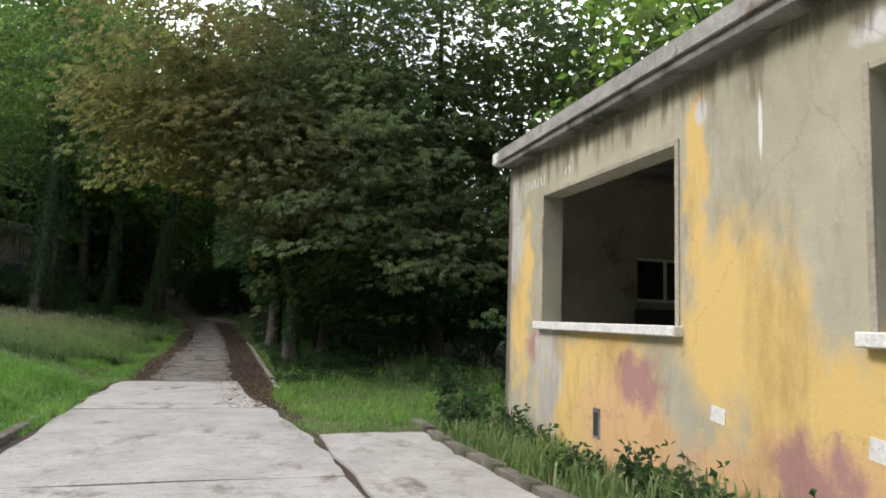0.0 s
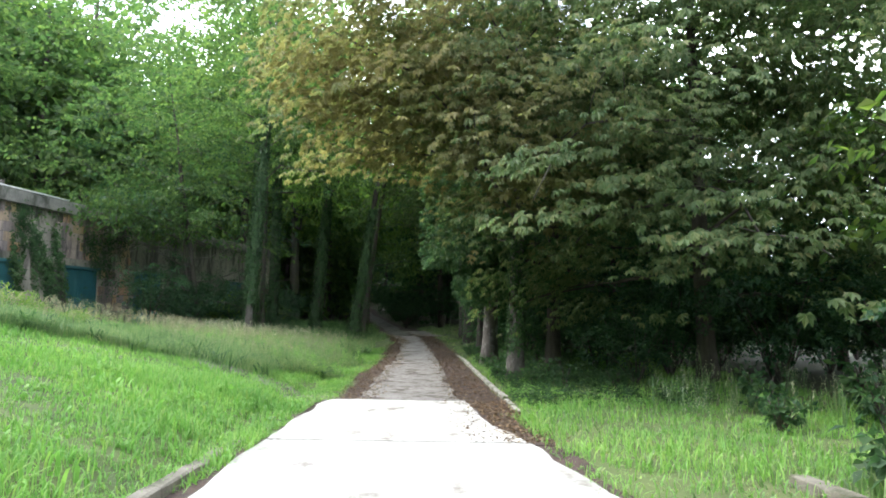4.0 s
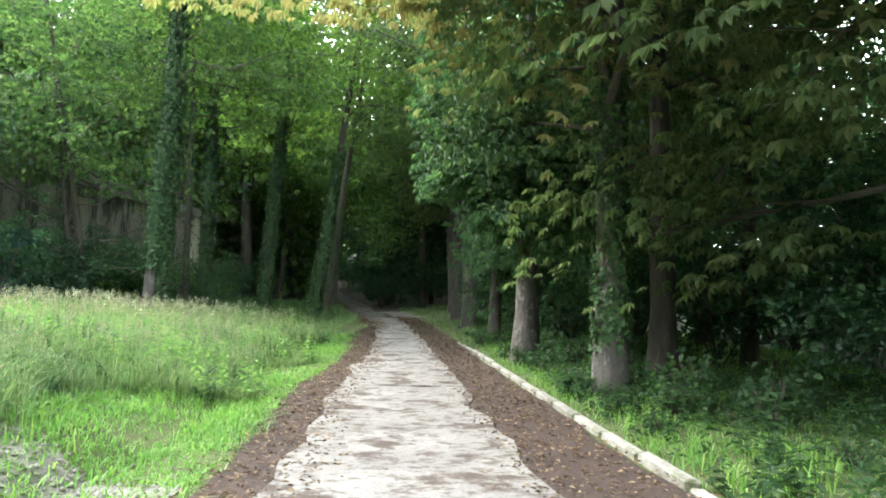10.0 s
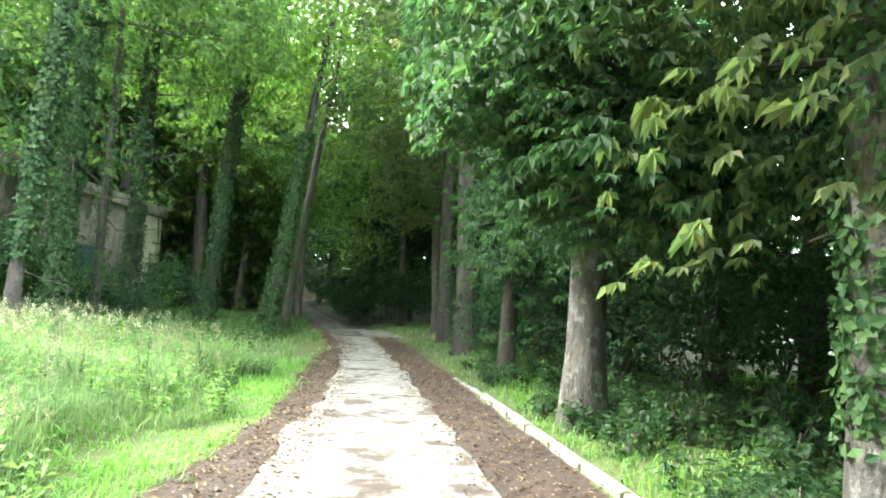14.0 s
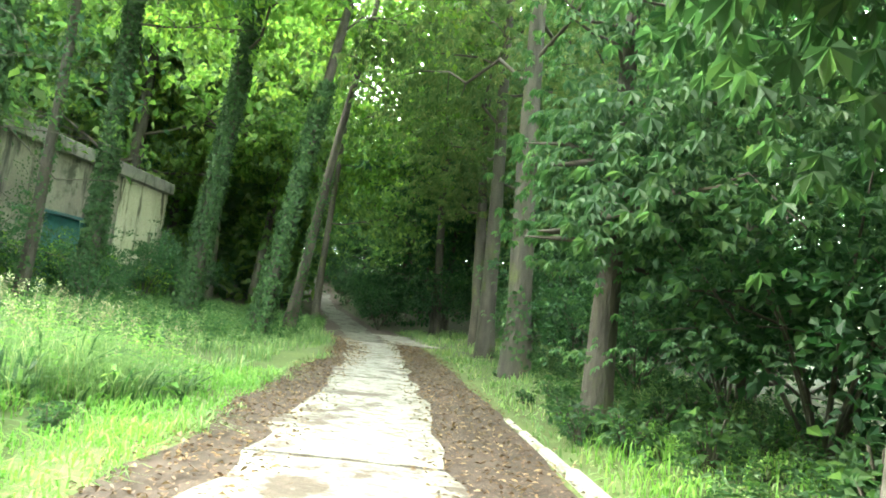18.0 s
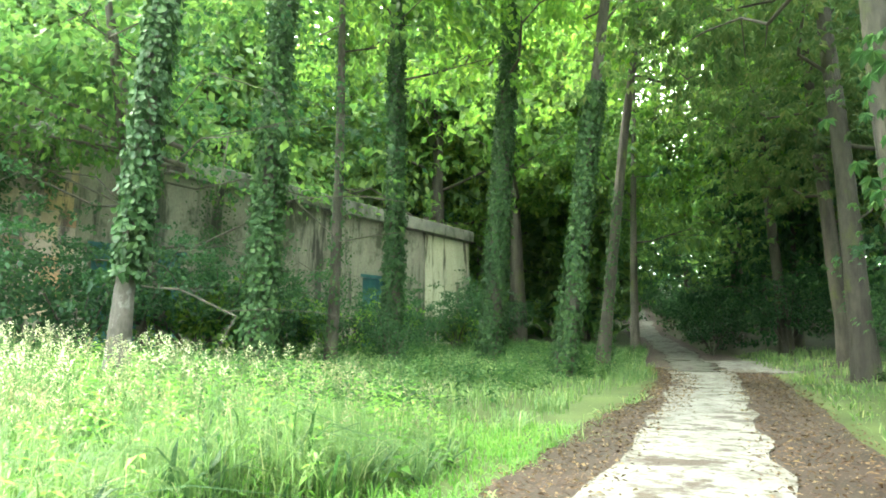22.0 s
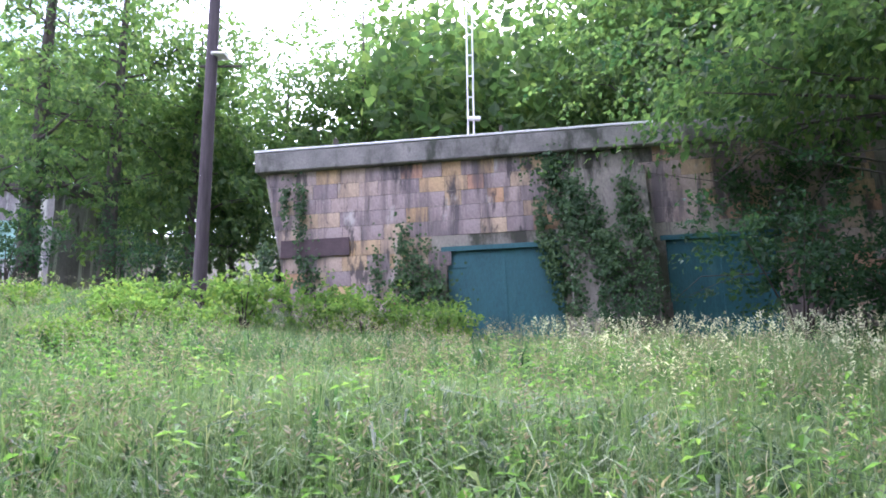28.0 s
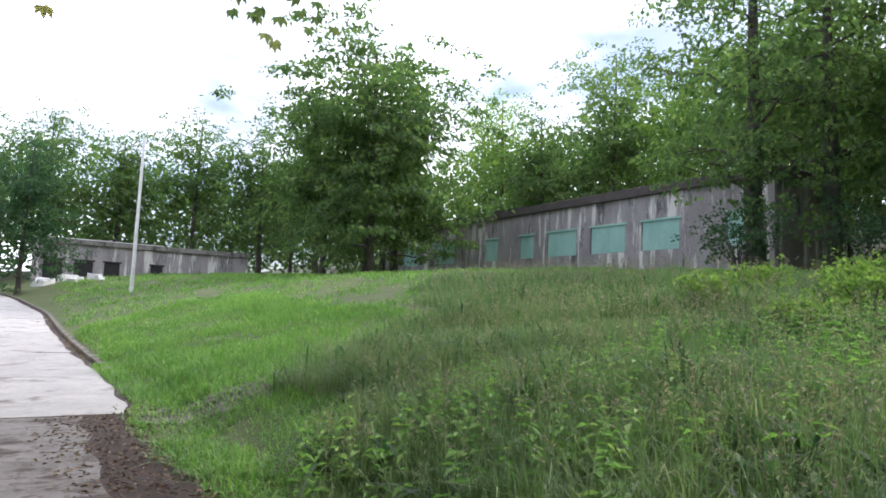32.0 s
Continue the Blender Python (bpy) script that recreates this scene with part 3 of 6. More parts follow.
def camo_wall():
    m, n, l, b, out = nodes_of("camouflage_plaster")
    co = n.new("ShaderNodeTexCoord")
    sep = n.new("ShaderNodeSeparateXYZ")
    l.new(co.outputs["Object"], sep.inputs["Vector"])
    warp = noise_tex(n, l, 1.1, 7.0, 0.62, (1, 1, 0.7))
    warp_small = noise_tex(n, l, 3.2, 7.0, 0.65, (1, 1, 0.7), "Object", 2.0)

    def lobe(y, z, ry, rz, soft=0.55, wob=2.8):
        """A painted patch: an ellipse in the wall's plane with a wandering edge."""
        def ax(sock, c, r):
            s = n.new("ShaderNodeMath"); s.operation = "SUBTRACT"; l.new(sock, s.inputs[0]); s.inputs[1].default_value = c
            d = n.new("ShaderNodeMath"); d.operation = "DIVIDE"; l.new(s.outputs[0], d.inputs[0]); d.inputs[1].default_value = r
            p = n.new("ShaderNodeMath"); p.operation = "MULTIPLY"; l.new(d.outputs[0], p.inputs[0]); l.new(d.outputs[0], p.inputs[1])
            return p.outputs[0]
        a = n.new("ShaderNodeMath"); a.operation = "ADD"; l.new(ax(sep.outputs["Y"], y, ry), a.inputs[0]); l.new(ax(sep.outputs["Z"], z, rz), a.inputs[1])
        w = n.new("ShaderNodeMath"); w.operation = "MULTIPLY_ADD"; l.new(warp if ry > 0.7 else warp_small, w.inputs[0]); w.inputs[1].default_value = wob * 2; l.new(a.outputs[0], w.inputs[2])
        r = n.new("ShaderNodeMapRange"); r.inputs["From Min"].default_value = 1 + wob + soft; r.inputs["From Max"].default_value = 1 + wob - soft
        l.new(w.outputs[0], r.inputs["Value"])
        return r.outputs["Result"]
    base = ramp(n, l, noise_tex(n, l, 0.9, 6.0, 0.6), [(0.3, (0.30, 0.28, 0.20)), (0.7, (0.43, 0.405, 0.31))])
    yellow, purple, rust, pale = (0.62, 0.44, 0.16), (0.36, 0.20, 0.18), (0.58, 0.37, 0.19), (0.46, 0.44, 0.39)
    c = base
    for y, z, ry, rz, colour in ((4.45, 1.4, 0.8, 1.2, yellow), (3.2, 0.9, 1.6, 0.75, yellow), (6.9, 0.75, 1.3, 0.7, yellow), (4.98, 2.9, 0.16, 0.9, yellow), (8.9, 1.9, 0.35, 1.3, yellow),
                                 (6.2, 0.45, 0.9, 0.6, rust), (4.2, 0.3, 1.6, 0.45, rust), (5.85, 1.0, 0.4, 0.3, purple), (8.2, 1.2, 0.5, 0.22, purple), (3.75, 0.55, 0.35, 0.3, purple), (8.0, 0.85, 0.35, 0.7, pale), (9.2, 2.9, 0.35, 0.8, pale),
                                 (-1.0, 1.0, 2.0, 1.2, yellow), (-3.5, 0.7, 1.0, 0.8, purple), (-6.5, 1.5, 1.8, 1.2, yellow)):
        c = mixc(n, l, lobe(y, z, ry, rz), c, colour)
    c = mixc(n, l, lobe(4.18, 3.22, 0.022, 0.26, 0.5, 0.3), c, (0.75, 0.75, 0.72))
    c = mixc(n, l, lobe(4.9, 3.55, 0.08, 0.12, 0.5, 1.2), c, (0.55, 0.53, 0.5))
    c = mixc(n, l, lobe(3.0, 3.6, 0.3, 0.12, 0.5, 1.5), c, (0.6, 0.59, 0.57))
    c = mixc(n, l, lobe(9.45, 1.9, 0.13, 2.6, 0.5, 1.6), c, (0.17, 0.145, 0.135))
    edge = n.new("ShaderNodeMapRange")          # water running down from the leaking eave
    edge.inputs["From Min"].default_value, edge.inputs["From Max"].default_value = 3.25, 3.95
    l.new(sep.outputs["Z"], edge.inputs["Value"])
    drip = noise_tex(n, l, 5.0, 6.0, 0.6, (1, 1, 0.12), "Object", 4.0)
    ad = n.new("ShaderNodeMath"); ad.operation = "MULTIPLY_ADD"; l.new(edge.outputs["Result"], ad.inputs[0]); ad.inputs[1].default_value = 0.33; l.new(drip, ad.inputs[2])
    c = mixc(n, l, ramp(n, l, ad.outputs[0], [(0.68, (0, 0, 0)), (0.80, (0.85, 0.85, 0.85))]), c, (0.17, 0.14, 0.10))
    crack = n.new("ShaderNodeTexVoronoi")
    crack.feature = "DISTANCE_TO_EDGE"
    crack.inputs["Scale"].default_value = 0.7
    cm = n.new("ShaderNodeMapping"); cm.inputs["Scale"].default_value = (1, 1, 0.5); l.new(co.outputs["Object"], cm.inputs["Vector"])
    cw = mixc(n, l, 0.25, cm.outputs["Vector"], noise_tex(n, l, 3.0, 6.0, 0.6))
    l.new(cw, crack.inputs["Vector"])
    c = mixc(n, l, ramp(n, l, crack.outputs["Distance"], [(0.0, (0.25, 0.25, 0.25)), (0.004, (0, 0, 0))]), c, (0.12, 0.10, 0.085))
    grime = ramp(n, l, noise_tex(n, l, 1.6, 7.0, 0.7, (1, 1, 0.3), "Object", 5.0), [(0.5, (1, 1, 1)), (0.72, (0.5, 0.48, 0.46))])
    c = mixc(n, l, 0.75, c, grime, "MULTIPLY")
    chips = ramp(n, l, noise_tex(n, l, 7.0, 6.0, 0.7, (1, 1, 0.7), "Object", 9.0), [(0.66, (0, 0, 0)), (0.69, (1, 1, 1))])
    c = mixc(n, l, chips, c, (0.42, 0.41, 0.38))
    l.new(c, b.inputs["Base Color"])
    b.inputs["Roughness"].default_value = 0.92
    bump(n, l, b, noise_tex(n, l, 30.0, 5.0, 0.65), 0.35, 0.01)
    return m


M["camo"] = camo_wall()


def wall_with_holes(bm, x0, x1, y0, y1, z0, z1, holes):
    """One wall in the plane of y and z with square openings through it."""
    ys_, zs_ = sorted({y0, y1, *(v for h in holes for v in h[:2])}), sorted({z0, z1, *(v for h in holes for v in h[2:])})
    solid = {}
    for i in range(len(ys_) - 1):
        for k in range(len(zs_) - 1):
            my, mz = (ys_[i] + ys_[i + 1]) / 2, (zs_[k] + zs_[k + 1]) / 2
            solid[i, k] = not any(a < my < b and lo < mz < hi for a, b, lo, hi in holes)
    vs = {}

    def vert(x, i, k):
        if (x, i, k) not in vs:
            vs[x, i, k] = bm.verts.new((x, ys_[i], zs_[k]))
        return vs[x, i, k]
    for (i, k), full in solid.items():
        if not full:
            continue
        bm.faces.new([vert(x0, i, k), vert(x0, i, k + 1), vert(x0, i + 1, k + 1), vert(x0, i + 1, k)])
        bm.faces.new([vert(x1, i, k), vert(x1, i + 1, k), vert(x1, i + 1, k + 1), vert(x1, i, k + 1)])
        for di, dk, a, b in ((-1, 0, (i, k), (i, k + 1)), (1, 0, (i + 1, k + 1), (i + 1, k)), (0, -1, (i + 1, k), (i, k)), (0, 1, (i, k + 1), (i + 1, k + 1))):
            if not solid.get((i + di, k + dk), False):
                bm.faces.new([vert(x0, *a), vert(x1, *a), vert(x1, *b), vert(x0, *b)])
    bmesh.ops.recalc_face_normals(bm, faces=bm.faces[:])


house = tagged(new("house"), "abandoned single-storey house with peeling yellow camouflage plaster and empty windows", "house")
bm = bmesh.new()
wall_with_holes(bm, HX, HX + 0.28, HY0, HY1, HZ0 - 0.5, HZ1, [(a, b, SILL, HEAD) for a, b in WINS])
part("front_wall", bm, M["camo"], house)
bm = bmesh.new()
# the wide opening is added out of view to let light into the room
wall_with_holes(bm, HX + HD - 0.28, HX + HD, HY0, HY1, HZ0 - 0.5, HZ1, [(-2, 0, SILL, HEAD), (4.6, 8.4, SILL, HEAD)])
part("rear_wall", bm, M["plaster"], house)
bm = bmesh.new()
box(bm, HX + 0.282, 6.05, HY1 - 0.28, HY1 - 0.003, HZ0 - 0.5, HZ1)
box(bm, 6.05, 7.25, HY1 - 0.28, HY1 - 0.003, HZ0 - 0.5, 1.95)
box(bm, 6.05, 7.25, HY1 - 0.28, HY1 - 0.003, 2.68, HZ1)
box(bm, 7.25, HX + HD - 0.283, HY1 - 0.28, HY1 - 0.003, HZ0 - 0.5, HZ1)
part("end_wall", bm, M["plaster"], house)
part("end_wall", box_mesh(HX + 0.282, HX + HD - 0.283, HY0 + 0.003, HY0 + 0.28, HZ0 - 0.5, HZ1), M["plaster"], house)
part("partition", box_mesh(HX + 0.283, HX + HD - 0.284, 3.9, 4.05, HZ0 + 0.06, HZ1), M["plaster"], house)
part("floor_slab", box_mesh(HX + 0.283, HX + HD - 0.284, HY0 + 0.283, HY1 - 0.283, HZ0 - 0.1, HZ0 + 0.3), M["cap"], house)
# roof slab with a thin metal edge and a gutter end
part("roof", box_mesh(HX - 0.22, HX + HD + 0.2, HY0 - 0.2, HY1 - 0.12, HZ1 + 0.003, HZ1 + 0.25, 0.012), M["cap"], house, "stained concrete roof slab")
part("roof_edge", box_mesh(HX - 0.262, HX - 0.224, HY0 - 0.2, HY1 - 0.1, HZ1 + 0.1, HZ1 + 0.275, 0.006), M["zinc"], house, "weathered metal roof edging")
part("gutter_end", box_mesh(HX - 0.3, HX - 0.1, HY1 - 0.095, HY1 + 0.06, HZ1 + 0.06, HZ1 + 0.25, 0.02), M["white_metal"], house, "rusty white gutter end")
for a, b in WINS:
    w = part("window", box_mesh(HX - 0.02, HX + 0.02, a - 0.06, a - 0.001, SILL, HEAD + 0.06, 0.006), M["plaster"], house, "empty window opening with a pale cement surround")
    part("surround", box_mesh(HX - 0.02, HX + 0.02, b + 0.001, b + 0.06, SILL, HEAD + 0.06, 0.006), M["plaster"], w)
    part("surround", box_mesh(HX - 0.018, HX + 0.02, a, b, HEAD + 0.001, HEAD + 0.06, 0.006), M["plaster"], w)
    part("sill", box_mesh(HX - 0.11, HX + 0.27, a - 0.1, b + 0.1, SILL - 0.1, SILL + 0.004, 0.012), M["white_metal"], w, "white-painted concrete sill")
w = part("end_window", box_mesh(6.05, 7.25, HY1 - 0.19, HY1 - 0.13, 1.952, 2.0), M["white_metal"], house, "small end window with a white mullion")
for a in (6.05, 6.62, 7.2):
    part("mullion", box_mesh(a, a + 0.05, HY1 - 0.19, HY1 - 0.13, 2.0, 2.63), M["white_metal"], w)
for a in (6.1, 6.67):
    part("pane", box_mesh(a, a + 0.53, HY1 - 0.165, HY1 - 0.155, 2.0, 2.63), M["dark_glass"], w, "dark window pane")
part("head_frame", box_mesh(6.05, 7.25, HY1 - 0.19, HY1 - 0.13, 2.63, 2.679), M["white_metal"], w)
cab = tagged(part("cabinet", box_mesh(6.0, 7.3, HY1 - 0.75, HY1 - 0.29, 0.302, 1.82, 0.01), M["dark"], None), "dark low cabinet under the end window inside the house", "cabinet")
part("cabinet_door", box_mesh(6.04, 6.64, HY1 - 0.772, HY1 - 0.752, 0.35, 1.76, 0.006), M["dark"], cab)
part("cabinet_door", box_mesh(6.67, 7.26, HY1 - 0.772, HY1 - 0.752, 0.35, 1.76, 0.006), M["dark"], cab)
for y, z, s in ((4.71, 0.83, 0.09), (3.2, 0.82, 0.1)):
    note = link("paper_note", bpy.data.meshes.new("paper_note"), None)
    bm = box_mesh(-0.004, 0, -s, s, -s * 0.75, s * 0.75)
    bm.to_mesh(note.data)
    bm.free()
    note.data.materials.append(M["white_metal"])
    note.matrix_world = pose(HX - 0.002, y, z, 8, 0, 0)
    tagged(note, "small white paper note stuck on the painted house wall", "paper")

for k, (y, h, tilt) in enumerate(((8.82, 0.15, 4), (8.74, 0.15, -3), (8.65, 0.13, 0), (8.57, 0.15, 22), (8.5, 0.15, -20), (8.4, 0.14, 2), (8.3, 0.14, -24), (8.2, 0.15, 3), (7.55, 0.1, 10), (7.45, 0.1, -15))):
    mark = part("scratched_mark", box_mesh(-0.003, 0.0, -0.012, 0.012, -h / 2, h / 2), M["white_metal"], house, "faint scratched lettering under the eave")
    mark.matrix_world = pose(HX - 0.001, y, 3.56, tilt, 0, 0)
vent = tagged(part("wall_vent", box_mesh(-0.012, 0.0, -0.075, 0.075, -0.17, 0.17, 0.004), M["cap"], None), "small dark rusty vent low on the painted house wall", "vent")
vent.matrix_world = Matrix.Translation((HX - 0.001, 6.71, 0.44))
part("slot", box_mesh(-0.016, -0.0125, -0.05, 0.05, -0.14, 0.12), M["dark"], vent)

# ---- stone bunkers ----
B0, B1 = Vector((-18.5, 22.45, 0)), Vector((-14.35, 56.6, 0))
BLEN = (B1 - B0).length
BYAW = math.atan2(-(B1 - B0).x, (B1 - B0).y)
BFRAME = Matrix.Translation(B0) @ Matrix.Rotation(BYAW, 4, "Z") @ Matrix.Rotation(radians(1.6), 4, "X")      # local: y along the front, x outwards to the road
BTOP = 5.66


def bunker(at, length, top, low, depth, doors, wall_m, door_m, blocks, label, lean=0.0, cap_m=None, sill=None, edge_m="white_metal", thick=0.42, strip_part=0.56, start=0.0):
    foot = low if sill is None else sill
    thing = tagged(new("bunker"), label, "bunker")
    thing.matrix_world = at
    bm = bmesh.new()
    wall_with_holes(bm, -0.6, 0.0, 0.0, length, low, top, [(a, b, foot, h) for a, b, h in doors])
    for v in bm.verts:
        if v.co.y < 0.001:
            v.co.y += start + lean * (top - v.co.z) / (top - low)
    part("front_wall", bm, wall_m, thing)
    part("end_wall", box_mesh(-depth, -0.602, start + lean, start + lean + 0.6, low, top), wall_m, thing)
    part("end_wall", box_mesh(-depth, -0.602, length - 0.6, length - 0.003, low, top), wall_m, thing)
    part("rear_wall", box_mesh(-depth - 0.5, -depth - 0.003, 0, length, low, top), wall_m, thing)
    part("roof", box_mesh(-depth - 0.5, 0.22, start - 0.2, length + 0.15, top + 0.003, top + thick, 0.03), cap_m or M["cap"], thing, "thick stained concrete roof slab")
    part("roof_edge", box_mesh(-0.12, 0.235, start - 0.21, length * strip_part, top + thick + 0.005, top + thick + 0.06, 0.005), M[edge_m], thing, "metal strip along the roof edge")
    for a, b, h in doors:
        d = part("door", box_mesh(-0.14, -0.08, a + 0.03, b - 0.03, foot + 0.02, h - 0.03, 0.008), door_m, thing, "painted steel door or dark sheet across an opening" if sill is None else "closed pale green window shutter")
        part("seam", box_mesh(-0.077, -0.06, (a + b) / 2 - 0.03, (a + b) / 2 + 0.03, foot + 0.1, h - 0.1, 0.004), door_m, d)
        part("lintel", box_mesh(-0.3, 0.012, a - 0.12, b + 0.12, h - 0.027, h + 0.1, 0.008), door_m, d)
        part("hinge_strap", box_mesh(-0.077, -0.062, a + 0.05, a + 0.5, h - 0.45, h - 0.38, 0.003), door_m, d)
    return thing


near = bunker(BFRAME, BLEN, BTOP, 0.6, 6.0, [(5.05, 7.95, 3.35), (10.4, 12.95, 3.33), (15.8, 18.45, 3.36), (26.4, 29.0, 3.36)], M["bunker_wall"], M["teal_paint"], True, "long stone and concrete bunker with teal steel doors and ivy", 0.88, thick=0.55, strip_part=0.30, start=0.3)
# thin pale sheet over the wall's end, painting the light that falls there
part("sunlit_end", box_mesh(0.002, 0.05, 30.6, 34.2, 0.6, 5.6, 0.02), M["sunlit_wall"], near, "pale panel for the sunlit end of the wall, with dark damp streaks")
# sloping buttress between the first two doors
bm = bmesh.new()
c = box(bm, 0.003, 0.75, 8.1, 10.05, 0.6, 5.2)
for v in c:
    if v.co.z > 3 and v.co.x > 0.1:
        v.co.x = 0.06
part("buttress", bm, M["bunker_wall"], near, "sloping concrete buttress")


def ivy_mat(thing, seed, n, spots, x_of):
    """Ivy leaves over a wall: drooping masses about given spots of the wall's plane."""
    rng = np.random.default_rng(seed)
    w = np.array([sp[4] for sp in spots], float)
    i = rng.choice(len(spots), n, p=w / w.sum())
    sp = np.array(spots)[i]
    y, z = sp[:, 0] + rng.normal(size=n) * sp[:, 2], sp[:, 1] + rng.normal(size=n) * sp[:, 3]
    lump = np.sin(y * 7 + 2 * np.sin(z * 4)) * np.cos(z * 6 + y * 2)
    ok = (lump > rng.uniform(-1.3, 0.4, n)) & (z > 0.9) & (z < BTOP + 0.7)
    y, z, lump = y[ok], z[ok], lump[ok]
    x = x_of(y, z) + 0.03 + np.abs(rng.normal(size=len(y))) * 0.09 + 0.06 * lump
    pos = np.stack([x, y, z], 1)
    k = len(y)
    al = unit(np.stack([0.35 + 0.2 * rng.normal(size=k), 0.6 * rng.normal(size=k), -0.7 + 0.4 * rng.normal(size=k)], 1))
    up = unit(np.stack([np.ones(k), 0.35 * rng.normal(size=k), 0.35 + 0.3 * rng.normal(size=k)], 1))
    v, q = leaf_quads(pos, al, up, rng.uniform(0.06, 0.12, k), rng.uniform(0.06, 0.11, k))
    return link("ivy", arrays("ivy", v, q), M["ivy_leaf"], thing, "dark green ivy hanging over the wall")


def wall_x(y, z):
    on = (y > 8.05) & (y < 10.1) & (z < 5.2)
    return np.where(on, 0.06 + 0.69 * np.clip((5.2 - z) / 4.6, 0, 1), 0.0)


ivy_mat(near, 61, 7600, [(7.75, 5.5, 0.3, 0.3, 2), (7.9, 4.9, 0.22, 0.35, 3), (8.25, 4.2, 0.28, 0.4, 4), (8.6, 3.5, 0.28, 0.4, 4), (8.95, 2.9, 0.2, 0.4, 2), (9.35, 2.3, 0.16, 0.4, 2), (7.45, 3.9, 0.08, 0.3, 1), (7.65, 3.2, 0.12, 0.35, 2), (7.95, 2.5, 0.16, 0.4, 2), (8.15, 1.9, 0.12, 0.35, 1), (9.5, 4.3, 0.12, 0.4, 2), (9.75, 3.4, 0.12, 0.45, 2), (9.95, 2.5, 0.1, 0.4, 1), (8.75, 2.0, 0.06, 0.5, 1), (12.0, 4.6, 0.25, 0.4, 2), (12.6, 4.0, 0.2, 0.5, 2)], wall_x)
ivy_mat(near, 62, 3200, [(4.4, 2.8, 0.22, 0.55, 3), (3.9, 2.6, 0.15, 0.5, 2), (4.7, 2.2, 0.2, 0.4, 2), (3.3, 3.0, 0.1, 0.4, 1), (4.0, 3.7, 0.1, 0.3, 1), (1.35, 4.7, 0.05, 0.35, 1), (0.4, 3.2, 0.14, 0.35, 2), (1.5, 2.9, 0.2, 0.4, 2), (1.3, 4.3, 0.1, 0.6, 2), (0.9, 4.9, 0.06, 0.3, 1), (4.35, 2.2, 0.5, 0.4, 4)], wall_x)
ivy_mat(near, 63, 2600, [(13.4, 4.8, 0.3, 0.7, 3), (14.4, 5.1, 0.3, 0.6, 2), (13.4, 3.4, 0.25, 0.5, 1), (19.4, 4.4, 0.4, 0.8, 2), (25.0, 3.6, 0.4, 0.9, 1)], wall_x)
sign = tagged(part("sign", box_mesh(0.03, 0.07, 0.76, 2.58, 3.38, 3.84, 0.006), M["sign_board"], None), "dark maroon sign board fixed to the bunker wall", "sign")
sign.matrix_world = BFRAME

FFRAME = Matrix.Translation((-31.2, -33.0, 0)) @ Matrix.Rotation(radians(-1.2), 4, "X")
bunker(FFRAME, 42.0, 9.42, 3.6, 6.0, [(3.7, 6.7, 8.0), (9.8, 13.2, 8.0), (17.7, 19.5, 7.9), (22.25, 23.9, 7.9), (25.35, 28.3, 7.92), (29.6, 32.55, 7.92), (33.8, 36.5, 7.92), (39.4, 40.4, 7.9)], M["far_wall"], M["pale_teal"], False, "long dark stained bunker with pale green shutters beyond the meadow", sill=6.2, edge_m="dark", thick=0.55, cap_m=M["roof_felt"])
# its openings are filled with dark sheets that paint the unlit inside
bunker(Matrix.Translation((-0.5, -33.5, 0)) @ Matrix.Rotation(radians(93), 4, "Z"), 17.0, 6.2, 1.5, 6.0, [(0.6, 2.0, 4.9), (2.8, 4.2, 4.9), (5.0, 6.2, 4.9), (8.6, 9.6, 4.9)], M["far_wall"], M["dark"], False, "low grey bunker with dark window openings past the meadow crest")


rng = np.random.default_rng(41)
for k in range(11):
    s = rng.uniform(0.25, 0.6)
    bm = box_mesh(-s, s, -s * 0.7, s * 0.7, -0.15, s * rng.uniform(0.5, 1.0), 0.06)
    for v in bm.verts:
        v.co += Vector(rng.normal(size=3) * 0.05)
    rub = tagged(part("rubble_block", bm, M["white_metal"], None), "pale broken concrete block lying before the low bunker", "rubble", "rubble heap")
    x, y = rng.uniform(-6.0, -0.6), rng.uniform(-30.5, -28)
    rub.matrix_world = pose(x, y, gz(x, y), 0, 0, rng.uniform(0, 180))


